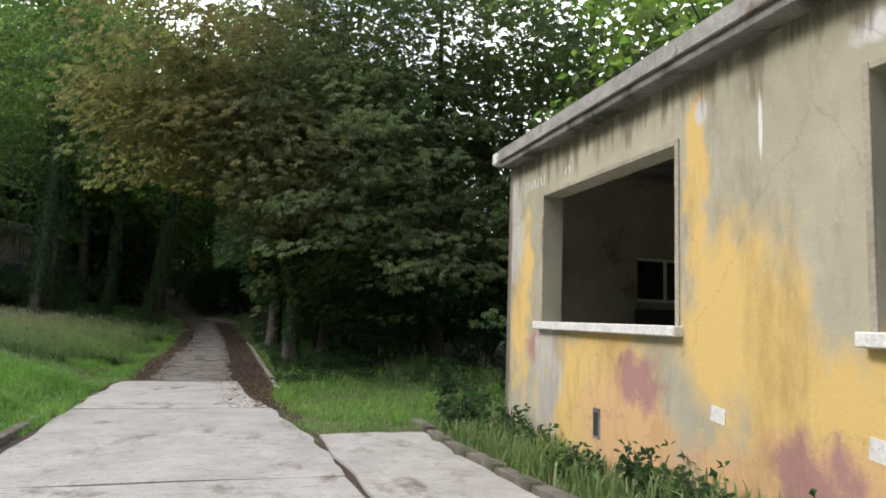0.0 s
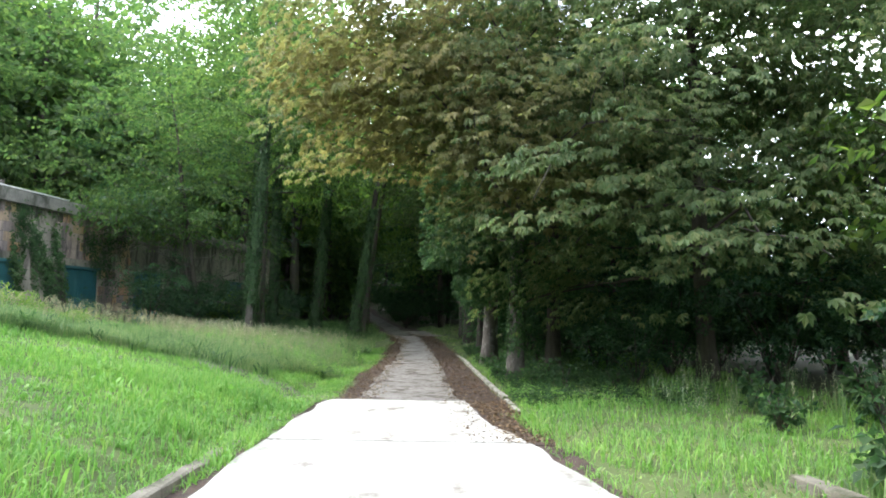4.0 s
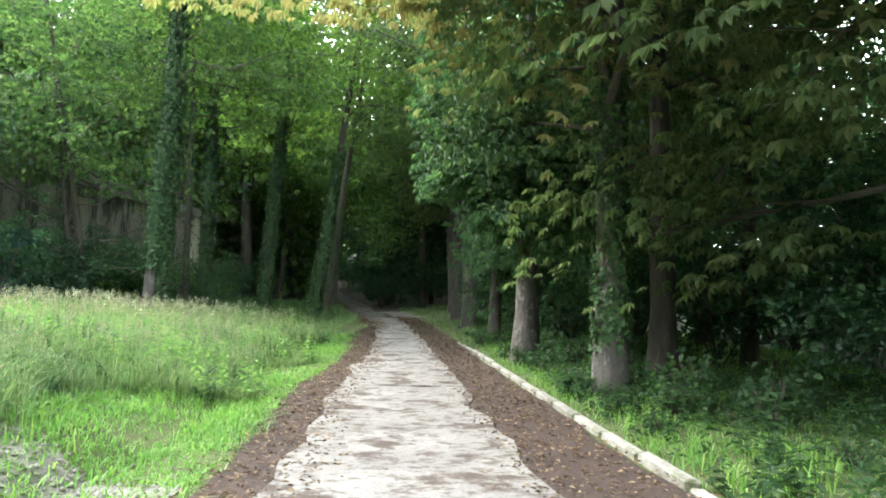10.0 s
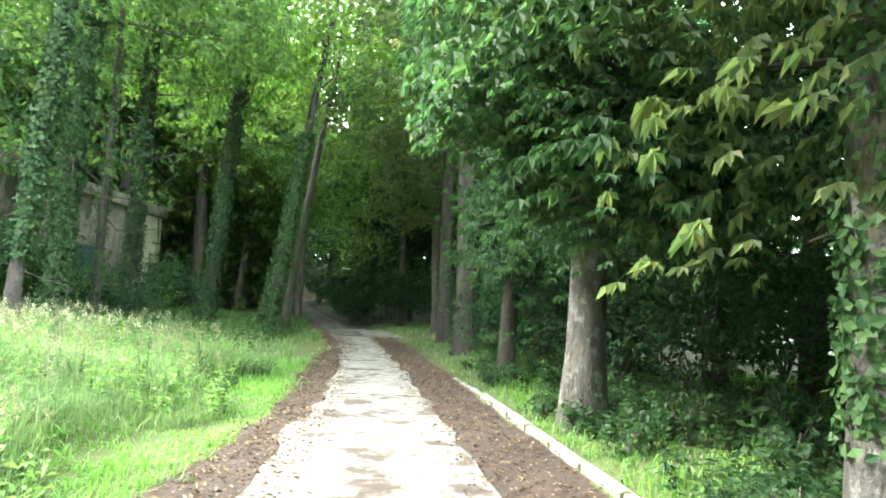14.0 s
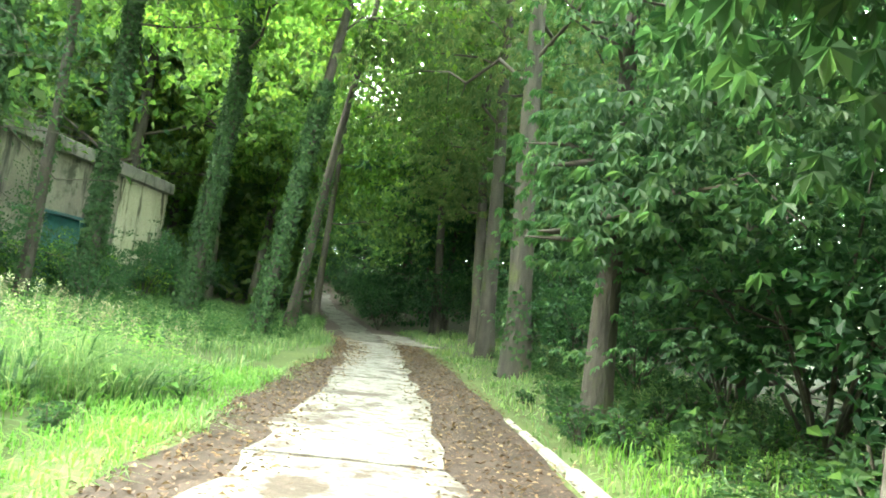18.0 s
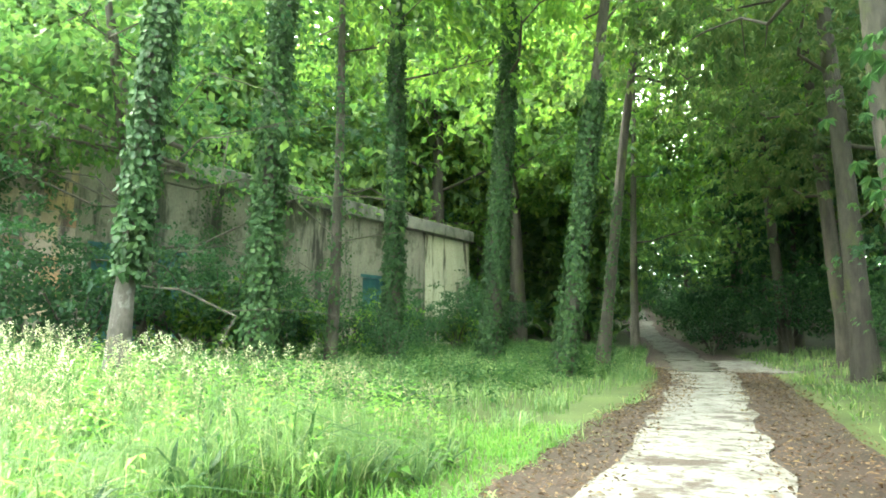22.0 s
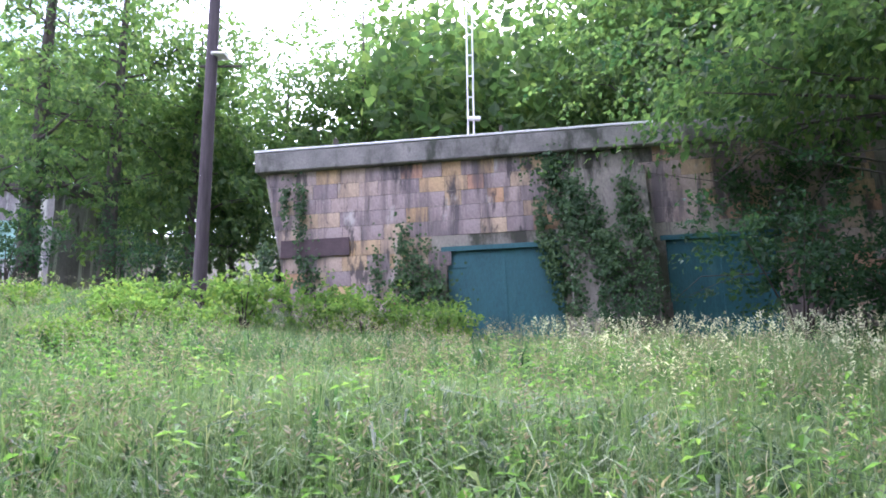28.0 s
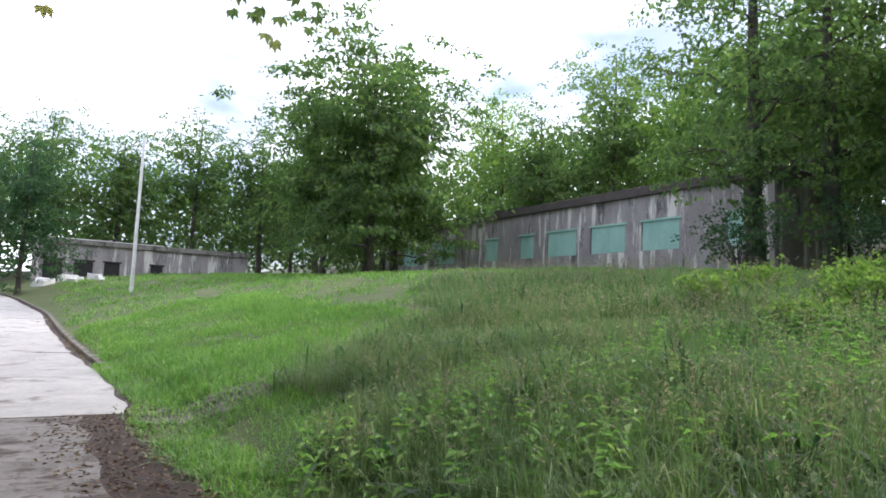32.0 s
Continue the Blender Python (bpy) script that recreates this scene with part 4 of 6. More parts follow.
def stone_blocks(thing):
    m = surface("stone_block", [(0.3, (0.29, 0.235, 0.21)), (0.7, (0.44, 0.37, 0.32))], 1.6, (1, 1, 0.7), grain=26, bumps=0.5, vary=0.0)
    n, l = m.node_tree.nodes, m.node_tree.links
    b = next(x for x in n if x.type == "BSDF_PRINCIPLED")
    old = b.inputs["Base Color"].links[0].from_socket
    info = n.new("ShaderNodeObjectInfo")
    tint = ramp(n, l, info.outputs["Random"], [(0.0, (0.80, 0.77, 0.86)), (0.3, (1.05, 1.0, 1.06)), (0.55, (1.22, 1.14, 1.12)), (0.75, (1.35, 1.2, 0.9)), (0.9, (1.42, 1.14, 0.66)), (1.0, (1.32, 0.88, 0.7))])
    c = mixc(n, l, 1.0, old, tint, "MULTIPLY")
    # soot and damp run down across the joints, so they follow the wall and not the block
    geo = n.new("ShaderNodeNewGeometry")
    for scale, stretch, lo, hi, colour in ((1.5, (1, 1, 0.14), 0.49, 0.60, (0.10, 0.085, 0.09)), (2.6, (1, 1, 0.3), 0.56, 0.63, (0.055, 0.05, 0.052)), (1.1, (1, 1, 0.5), 0.60, 0.68, (0.50, 0.46, 0.42))):
        mp = n.new("ShaderNodeMapping")
        mp.inputs["Scale"].default_value = stretch
        mp.inputs["Location"].default_value = (scale, 3 * scale, 0)
        t = n.new("ShaderNodeTexNoise")
        t.inputs["Scale"].default_value, t.inputs["Detail"].default_value, t.inputs["Roughness"].default_value = scale, 7.0, 0.65
        l.new(geo.outputs["Position"], mp.inputs["Vector"])
        l.new(mp.outputs["Vector"], t.inputs["Vector"])
        c = mixc(n, l, ramp(n, l, t.outputs["Fac"], [(lo, (0, 0, 0)), (hi, (0.85, 0.85, 0.85))]), c, colour)
    l.new(c, b.inputs["Base Color"])
    rng = np.random.default_rng(8)
    row_h, made = 0.385, {}
    for r in range(11):
        z0 = 1.43 + r * row_h
        y = 0.3 + 0.88 * (BTOP - z0) / (BTOP - 0.6) + 0.02
        while y < 15.3:
            ln = float(rng.choice([0.42, 0.5, 0.58, 0.66]))
            y1 = min(y + ln, 15.35)
            blocked = any(a - 0.14 < (y + y1) / 2 < c + 0.14 and z0 < h + 0.1 for a, c, h in ((5.05, 7.95, 3.35), (10.4, 12.95, 3.33))) or 8.1 < (y + y1) / 2 < 10.05
            if not blocked and y1 - y > 0.15:
                key = round(y1 - y, 2)
                if key not in made:
                    bm = box_mesh(0.001, 0.014, 0.004, key - 0.004, 0.004, row_h - 0.004, 0.005)
                    made[key] = bpy.data.meshes.new("stone_block")
                    bm.to_mesh(made[key])
                    bm.free()
                ob = link("stone_block", made[key], m, thing)
                ob.location = (rng.uniform(-0.004, 0.006), y, z0)
            y = y1


# ---- poles and masts ----
def pole_thing(name, at, height, r0, r1, material, label, category, lean=(0, 0), sides=12):
    thing = tagged(new(name), label, category)
    thing.location = at
    k = np.linspace(0, 1, 9)
    v, q = tube([[(lean[0] * t, lean[1] * t, -0.5 + (height + 0.5) * t, r0 + (r1 - r0) * t) for t in k]], sides, 0.015)
    link("shaft", arrays("shaft", v, q, True), material, thing)
    return thing


pole = pole_thing("utility_pole", (-16.2, 21.85, gz(-16.2, 21.85)), 9.5, 0.16, 0.12, M["wood_pole"], "dark creosoted wooden utility pole in the long grass", "pole", (0.05, 0.08))
part("band", box_mesh(-0.16, 0.2, 0.08, 0.4, 6.25, 6.33, 0.02), M["white_metal"], pole, "white band round the pole")
part("insulator_arm", box_mesh(-0.05, 0.0, -0.25, 0.75, 6.02, 6.07, 0.01), M["twig"], pole)
pole_thing("flagpole", (-5.6, -11.6, gz(-5.6, -11.6)), 8.6, 0.11, 0.07, M["white_metal"], "white painted flagpole standing on the meadow", "flagpole", (0.0, 0.0))
mast = tagged(new("antenna_mast"), "thin grey twin-tube antenna mast on the bunker roof", "mast")
mast.location = (-21.2, 28.2, BTOP + 0.7)
for dy in (-0.09, 0.09):
    v, q = tube([[(0, dy, z, 0.028) for z in np.linspace(0, 6.4, 5)]], 8)
    link("tube", arrays("tube", v, q, True), M["white_metal"], mast)
for z in np.arange(0.4, 6.3, 0.7):
    part("rung", box_mesh(-0.02, 0.02, -0.085, 0.085, z, z + 0.04), M["white_metal"], mast)
part("bracket", box_mesh(-0.08, 0.08, -0.12, 0.3, 1.75, 1.87, 0.02), M["white_metal"], mast)
for y in (2.3, 6.6):
    b = tagged(part("roof_bracket", box_mesh(0.1, 0.26, -0.05, 0.05, 0, 0.16, 0.01), M["twig"], None), "small dark iron bracket on the bunker roof edge", "bracket")
    b.matrix_world = BFRAME @ Matrix.Translation((0.0, y, BTOP + 0.61))
marker = tagged(part("marker_stone", box_mesh(-0.2, 0.2, -0.12, 0.12, -0.3, 0.75, 0.05), M["kerb"], None), "small pale marker stone beside the forest road", "stone")
marker.location = (-2.6, 63.0, gz(-2.6, 63.0))


# ---- trees ----
def grow(seed, height, lean, r0, crown, limbs, first, droop=0.0):
    """Trunk and limbs: returns paths for the trunk, the limbs, and the limb ends."""
    rng = np.random.default_rng(seed)
    k = np.linspace(0, 1, 12)
    wob = np.cumsum(rng.normal(size=(12, 2)) * 0.012 * height / 10, 0)
    flare = 1 + 0.32 * np.exp(-k * height / 0.35)
    trunk = np.stack([lean[0] * k + wob[:, 0], lean[1] * k + wob[:, 1], -0.3 + (height + 0.3) * k, r0 * flare * (1 - 0.8 * k)], 1)
    arms, ends = [], []
    for i in range(limbs):
        t = first + (0.96 - first) * (i + 0.5 * rng.random()) / limbs
        z0 = np.interp(t, k, trunk[:, 2])
        start = np.array([np.interp(t, k, trunk[:, 0]), np.interp(t, k, trunk[:, 1]), z0])
        az = i * 2.4 + rng.normal() * 0.35
        reach = crown * (1.05 - 0.55 * abs(t - 0.45)) * rng.uniform(0.75, 1.1) * (1 - 0.55 * max(0, t - 0.6))
        rise = reach * rng.uniform(0.1, 0.55) * (0.4 + t)
        s = np.linspace(0, 1, 6)
        r = np.interp(t, k, trunk[:, 3]) * 0.3
        path = np.stack([start[0] + np.cos(az) * reach * s, start[1] + np.sin(az) * reach * s, z0 + rise * s - droop * reach * s ** 2.2, r * (1 - 0.85 * s)], 1)
        path[1:, :3] += rng.normal(size=(5, 3)) * 0.05 * reach
        arms.append(path)
        for s0 in (0.3, 0.5, 0.7, 0.85, 1.0):
            ends.append(np.array([np.interp(s0, s, path[:, j]) for j in range(3)]))
        for s0 in (0.4, 0.6):
            p0 = np.array([np.interp(s0, s, path[:, j]) for j in range(4)])
            a2 = az + rng.choice([-1, 1]) * rng.uniform(0.5, 1.0)
            ln = reach * 0.45
            sub = np.stack([p0[0] + np.cos(a2) * ln * s[:4] / 0.6, p0[1] + np.sin(a2) * ln * s[:4] / 0.6, p0[2] + (rng.uniform(-0.1, 0.3) * ln - droop * ln * s[:4]) * s[:4] / 0.6, p0[3] * 0.6 * (1 - s[:4])], 1)
            arms.append(sub)
            ends += [sub[2, :3], sub[3, :3]]
    return trunk, arms, np.array(ends)


def crown_leaves(seed, ends, centre, leaves, size, spread, kind, flat=0.22, cut_low=None, foot=None, side=None):
    """Leaves in flattened, drooping sprays about the ends of the boughs."""
    rng = np.random.default_rng(seed)
    centre = np.asarray(centre, float)
    subs = 3
    hubs = (ends[:, None] + rng.normal(size=(len(ends), subs, 3)) * np.array([1, 1, 0.65]) * spread * 0.8).reshape(-1, 3)
    hubs += rng.normal(size=hubs.shape) * 0.05
    pick = rng.integers(0, len(hubs), leaves)
    tilt = unit(hubs - centre)
    local = rng.normal(size=(leaves, 3)) * np.array([1, 1, flat]) * spread * (0.33 if kind == "palmate" else 0.25)
    fall = (local * tilt[pick]).sum(1)
    pos = hubs[pick] + local
    pos[:, 2] -= np.maximum(0, fall) * 0.45
    big = rng.random(leaves) < 0.1        # older leaves deep in the crown are the largest
    pos[big] = centre + (pos[big] - centre) * rng.uniform(0.45, 0.8, (big.sum(), 1))
    s = size * rng.uniform(0.7, 1.25, leaves) * np.where(big, 1.15, 1.0)
    keep = np.ones(leaves, bool)
    if cut_low is not None:
        keep &= pos[:, 2] > cut_low + rng.normal(size=leaves) * 0.25
    if foot is not None:      # boughs are kept trimmed back from the road
        wx, wy = pos[:, 0] + foot[0], pos[:, 1] + foot[1]
        over = pos[:, 2] + foot[2] - road_z(wy)
        off = wx - road_x(wy)
        keep &= ~((off > -4.5) & (off < np.interp(wy, [24, 26, 29, 31], [2.2, 1.7, 1.9, 2.3]) - np.interp(wy, [24, 27], [0.25, 0.06]) * over.clip(0, 4)) & (over < 3.5) & (wy > -12))
        keep &= ~((off > -4.5) & (off < 2.0) & (over < 6.5) & (wy > 28) & (wy < 46))
        if foot[0] > 0 and foot[1] < 25:
            keep &= ~((wy > 24.8) & (over < 4.6))
        keep &= ~((off > -7.5) & (off < 0.3) & (over < 5.6 + 0.4 * (wy - 23).clip(0, 12)) & (wy < 34) & (wy > 8))
        if foot[0] > 0:
            keep &= ~((off < -4.2) & (wy < 32))
        if side is not None:
            keep &= off > side + 0.2 * np.sin(wy * 3)
    pos, s = pos[keep], s[keep]
    out = unit(pos - centre)
    return palmate(rng, pos, out, s) if kind == "palmate" else simple_leaves(rng, pos, out, s)


def clear_of_road(arm, foot, side):
    """A bough ends where the road has been kept clear of it."""
    wy = arm[:, 1] + foot[1]
    off = arm[:, 0] + foot[0] - road_x(wy)
    over = arm[:, 2] + foot[2] - road_z(wy)
    bad = (off > -4.5) & (off < np.interp(wy, [24, 27], [1.9, 1.35])) & (over < 5.2) & (wy > -12)
    bad |= (off > -4.5) & (off < 1.9) & (over < 6.5) & (wy > 25.5) & (wy < 37.5)
    if side is not None:
        bad |= off < side + 0.4
    n = int(np.argmax(bad)) if bad.any() else len(arm)
    arm = arm[:n].copy()
    if n and bad.any():
        arm[-1, 3] *= 0.3
    return arm


def ivy_on(path, upto, n, seed, rough_r=0.08, leaf=0.13, low=0.02):
    rng = np.random.default_rng(seed)
    z = rng.uniform(low, 1.0, n) ** 0.9 * upto
    zz = path[:, 2]
    cx, cy, r = (np.interp(z, zz, path[:, j]) for j in (0, 1, 3))
    a = rng.uniform(0, 2 * np.pi, n)
    patch = np.sin(a * 2 + z * 1.3 + seed) + 0.6 * np.sin(z * 3 + a)
    keep = patch > rng.uniform(-2.2, 0.3, n)
    z, cx, cy, r, a = (q[keep] for q in (z, cx, cy, r, a))
    rr = r + np.abs(rng.normal(size=len(z))) * rough_r + 0.01
    out = np.stack([np.cos(a), np.sin(a), np.zeros(len(z))], 1)
    pos = np.stack([cx, cy, z], 1) + out * rr[:, None]
    along = unit(np.stack([-np.sin(a) * rng.normal(size=len(z)), np.cos(a) * rng.normal(size=len(z)), -np.abs(rng.normal(size=len(z))) - 0.3], 1) + out * 0.35)
    return leaf_quads(pos, along, unit(out + rng.normal(size=(len(z), 3)) * 0.3), leaf * rng.uniform(0.65, 1.3, len(z)), leaf * rng.uniform(0.65, 1.2, len(z)))


def tree(x, y, height, r0, crown, seed, leaf="green_leaf", kind="simple", leaves=9000, size=0.24, first=0.35, lean=(0, 0), limbs=13, bark="bark", label="", ivy=0, ivy_to=6.0, droop=0.0, spread=None, cut_low=None, side=None, ivy_leaf=0.1, core=0, left=1.0, boughs=()):
    thing = tagged(new("tree"), label or "tall broadleaf tree with a dark trunk at the wood's edge", "tree")
    thing.location = (x, y, gz(x, y))
    trunk, arms, ends = grow(seed, height, lean, r0, crown, limbs, first, droop)
    for az, z0, reach, *rise in boughs:      # heavy boughs reaching out one way
        s = np.linspace(0, 1, 6)
        az = radians(az)
        arms += [np.stack([np.cos(az + 0.25 * s) * reach * s, np.sin(az + 0.25 * s) * reach * s, z0 + (rise[0] if rise else 1.4) * (1.64 * s - 0.64 * s ** 2), 0.07 * (1 - 0.85 * s)], 1)] + [np.zeros((1, 4))] * 2
        ends = np.concatenate([ends] + [arms[-3][2:, :3] + np.array([0, 0, dz]) for dz in ((0.0, -0.15, 0.2, 0.35, 0.1) if rise else (0.0, 0.0, 0.5, 0.9, 1.3))])
    for a in (*arms, ends):      # boughs grow longest over the open road
        a[:, 0] = np.where(a[:, 0] < 0, a[:, 0] * left, a[:, 0])
    v, q = tube([trunk], 12, 0.04, seed)
    link("trunk", arrays("trunk", v, q, True), M[bark], thing)
    for i in range(0, len(arms), 3):
        fork = [a for a in (clear_of_road(a, thing.location, side) for a in arms[i:i + 3]) if len(a) > 1]
        fork = [a for a in fork if np.abs(fork[0][:, :3] - a[0, :3]).sum(1).min() < 0.05]
        if not fork:
            continue
        v, q = tube(fork, 5, 0.03, seed, True)
        link("limb", arrays("limb", v, q, True), M["twig"], thing)
    centre = np.array([lean[0] * 0.6, lean[1] * 0.6, height * 0.6])
    v, q = crown_leaves(seed, ends, centre, leaves, size, spread or crown * 0.28, kind, cut_low=cut_low, foot=tuple(thing.location), side=side)
    if core:                     # the closed mass of leaves deep in the crown
        rng = np.random.default_rng(seed + 5)
        at = centre + (ends[rng.integers(0, len(ends), core)] - centre) * rng.uniform(0.25, 0.85, (core, 1)) + rng.normal(size=(core, 3)) * 0.3
        cv, cq = simple_leaves(rng, at, unit(at - centre), np.full(core, size * 1.7) * rng.uniform(0.7, 1.2, core))
        v, q = np.concatenate([v, cv]), np.concatenate([q, cq + len(v)])
    link("crown", arrays("crown", v, q), M[leaf], thing)
    if ivy:
        v, q = ivy_on(trunk, ivy_to, ivy, seed, 0.07 if ivy_leaf >= 0.1 else 0.03, ivy_leaf, 0.11 if bark == "pale_bark" else 0.005)
        link("ivy", arrays("ivy", v, q), M["ivy_leaf"], thing, "glossy ivy climbing the trunk")
    return thing


CH = "horse chestnut with browning leaves overhanging the road"
# chestnut row on the road's edge
tree(1.5, 23.0, 17, 0.225, 7.0, 101, "scorched_leaf", "palmate", 15000, 0.18, 0.2, (0.2, 0.2), 20, "pale_bark", CH + ", ivy on its trunk", 3800, 5.0, 0.16, spread=1.5, ivy_leaf=0.085, cut_low=2.7, boughs=((186, 5.6, 5.8), (206, 5.6, 5.8), (198, 7.4, 6.2), (190, 6.6, 6.2), (222, 6.0, 5.6), (214, 7.8, 6.0), (240, 4.6, 5.6), (262, 4.2, 5.4)))
tree(2.75, 24.3, 16, 0.22, 4.8, 102, "chestnut_leaf", "palmate", 3000, 0.2, 0.3, (0.3, 0.3), 12, "bark", CH, spread=1.3, side=0.5, cut_low=4.2)
tree(1.05, 27.6, 14, 0.275, 5.0, 103, "lush_leaf", "palmate", 10000, 0.18, 0.2, (0.3, 0.5), 15, "pale_bark", "horse chestnut with pale flaking bark and moss beside the kerb", 0, 0, 0.3, spread=1.3, side=0.4, cut_low=2.3, boughs=((238, 3.1, 1.9, -0.5), (205, 3.5, 2.0, -0.4), (262, 3.3, 2.3, -0.6), (185, 4.2, 2.2, -0.3), (222, 4.4, 2.4, -0.5)))
tree(1.10, 33.1, 8.5, 0.2, 3.6, 104, "lush_leaf", "palmate", 5000, 0.15, 0.22, (0.2, 0.3), 16, "bark", "young chestnut with low green boughs beside the road", 0, 0, 0.4, spread=1.2, cut_low=2.0, boughs=((215, 2.6, 2.0, -0.5), (245, 2.8, 2.4, -0.6), (190, 3.4, 2.2, -0.4), (265, 3.0, 2.6, -0.5)))
tree(0.85, 38.6, 18, 0.29, 5.2, 105, "chestnut_leaf", "palmate", 4200, 0.21, 0.3, (-0.6, 0.6), 13, "bark", CH, 500, 2.0, spread=1.4)
tree(0.75, 44.8, 18, 0.27, 5.4, 106, "chestnut_leaf", "palmate", 4200, 0.23, 0.3, (-0.5, 0.3), 13, "bark", CH, spread=1.5)
tree(6.2, 21.2, 13, 0.26, 6.2, 107, "chestnut_leaf", "palmate", 13000, 0.18, 0.17, (-0.4, -0.6), 18, "bark", "horse chestnut with low sweeping browning boughs", 0, 0, 0.42, spread=1.4, cut_low=1.5)
tree(11.0, 19.5, 15, 0.3, 6.0, 108, "chestnut_leaf", "palmate", 8500, 0.21, 0.16, (0, 0), 15, "bark", CH, 0, 0, 0.4, spread=1.5, cut_low=1.7, core=900)
tree(11.5, 13.0, 14, 0.3, 5.4, 109, "bright_leaf", "simple", 9000, 0.26, 0.22, (0, 0), 14, "bark", "yellow-green tree behind the abandoned house", spread=1.4, core=900)
# layered shade trees behind the chestnuts
for x, y, sd in ((4.9, 25.6, 121), (4.5, 30.6, 122), (4.4, 36.0, 123), (4.3, 42.0, 124), (7.6, 28.6, 125)):
    tree(x, y, 11, 0.15, 4.0, sd, "dark_leaf" if sd == 125 else "lush_leaf", "palmate", 5200, 0.1, 0.06, (0.2, 0.3), 18, "bark", "shade tree with layered boughs sweeping to the ground", 0, 0, 0.12, spread=0.95, cut_low=0.15)
# ivy-clad trees on the bank
TL = "ivy-clad forest tree on the grassy bank"
tree(-9.3, 33.6, 17, 0.15, 5.0, 201, "wood_leaf", "simple", 8840, 0.2, 0.42, (0.61, 0.24), 13, "pale_bark", TL + " with a bare pale foot", 10000, 11, spread=1.0, ivy_leaf=0.11)
tree(-10.5, 37.7, 21, 0.25, 5.8, 202, "wood_leaf", "simple", 11000, 0.22, 0.42, (0.37, 0.0), 12, "bark", TL, 16000, 12, spread=1.2, core=800, ivy_leaf=0.115)
tree(-10.5, 40.2, 18, 0.15, 4.8, 203, "wood_leaf", "simple", 8000, 0.22, 0.45, (-0.24, 0.24), 11, "bark", "slender dark forest tree on the bank", 900, 9, spread=1.1)
tree(-10.8, 43.3, 20, 0.22, 4.2, 204, "bright_leaf", "simple", 6000, 0.22, 0.42, (0.12, 0.0), 12, "bark", TL, 12000, 12, spread=1.1, core=800, ivy_leaf=0.115)
tree(-8.6, 45.3, 21, 0.28, 4.6, 205, "bright_leaf", "simple", 6500, 0.24, 0.42, (1.11, 0.25), 12, "bark", TL, 14000, 12, spread=1.2, core=800, ivy_leaf=0.115)
tree(-6.1, 44.2, 21, 0.23, 4.2, 206, "bright_leaf", "simple", 6000, 0.24, 0.45, (2.84, 0.49), 12, "bark", "leaning " + TL, 9000, 8, spread=1.2, ivy_leaf=0.115)
tree(-6.1, 48.8, 22, 0.21, 4.2, 207, "bright_leaf", "simple", 6000, 0.24, 0.45, (2.69, 0.49), 12, "bark", "leaning forest tree beside the road", 900, 6, spread=1.2)
tree(-6.7, 58.0, 20, 0.2, 4.8, 208, "wood_leaf", "simple", 7000, 0.28, 0.25, (0.38, 0.25), 13, "bark", spread=1.4)
tree(0.95, 50.8, 18, 0.26, 5.6, 215, "chestnut_leaf", "palmate", 4200, 0.24, 0.25, (-0.8, 0.4), 14, "bark", CH, spread=1.5)
tree(-0.6, 58.0, 21, 0.25, 6.4, 216, "bright_leaf", "simple", 9000, 0.3, 0.3, (-1.2, 0.3), 15, "bark", "tall tree leaning over the bend of the road", spread=1.5, core=1200)
tree(-11.5, 63.5, 22, 0.26, 6.2, 217, "bright_leaf", "simple", 9000, 0.3, 0.3, (1.6, 0.3), 15, "bark", "tall tree leaning over the bend of the road", spread=1.5, core=1200)
tree(-12.8, 37.5, 12, 0.14, 7.0, 210, "wood_leaf", "simple", 13000, 0.18, 0.2, (-1.2, -2.6), 16, "bark", "leafy tree at the corner of the wood by the bunker", 0, 0, 0.25, spread=1.2, cut_low=4.4, core=800, boughs=((205, 4.3, 5.0, 0.9), (222, 4.8, 5.4, 1.2), (240, 4.4, 5.2, 0.8)))
tree(-26.4, 11.2, 17, 0.38, 5.6, 211, "wood_leaf", "simple", 9000, 0.24, 0.2, (0.2, 0.3), 15, "bark", "tall dense broadleaf tree at the bunker's end", 2500, 6, spread=1.3, cut_low=2.0, core=450)
tree(-27.8, 13.6, 16, 0.34, 5.0, 212, "wood_leaf", "simple", 7000, 0.24, 0.25, (0.2, 0.3), 14, "bark", "tall dense broadleaf tree at the bunker's end", 1500, 5, spread=1.2, cut_low=2.0, core=450)
tree(-19.5, -11.5, 15, 0.36, 6.5, 213, "wood_leaf", "simple", 19000, 0.34, 0.1, (0.2, 0.3), 17, "bark", "broad round-crowned tree on the meadow crest", spread=1.7, core=1300)
# low boughs in front of the bunker
tree(-13.2, 37.3, 9, 0.12, 6.0, 209, "dark_leaf", "simple", 4500, 0.16, 0.12, (-0.6, -1.6), 14, "twig", "small tree spreading its boughs before the bunker", 0, 0, 0.3, cut_low=4.4, spread=1.0)
# forest masters, repeated with turns and sizes
rng = np.random.default_rng(77)
masters = []
for k, (leaf, h, cr, first) in enumerate((("wood_leaf", 15, 4.6, 0.2), ("dark_leaf", 14, 4.8, 0.12), ("bright_leaf", 16, 4.6, 0.25), ("wood_leaf", 12, 4.4, 0.15))):
    sx = (-22.0, 6.5, -15.0, -30.0)[k]
    sy = (60.0, 31.0, 64.0, 16.0)[k]
    t = tree(sx, sy, h, 0.24, cr, 300 + k, leaf, "simple", 7000, 0.26, first, (0.3, 0.2), 15, "bark", "broadleaf forest tree in the surrounding wood", spread=1.35, core=1500)
    t["group"] = "forest trees"
    masters.append(t)
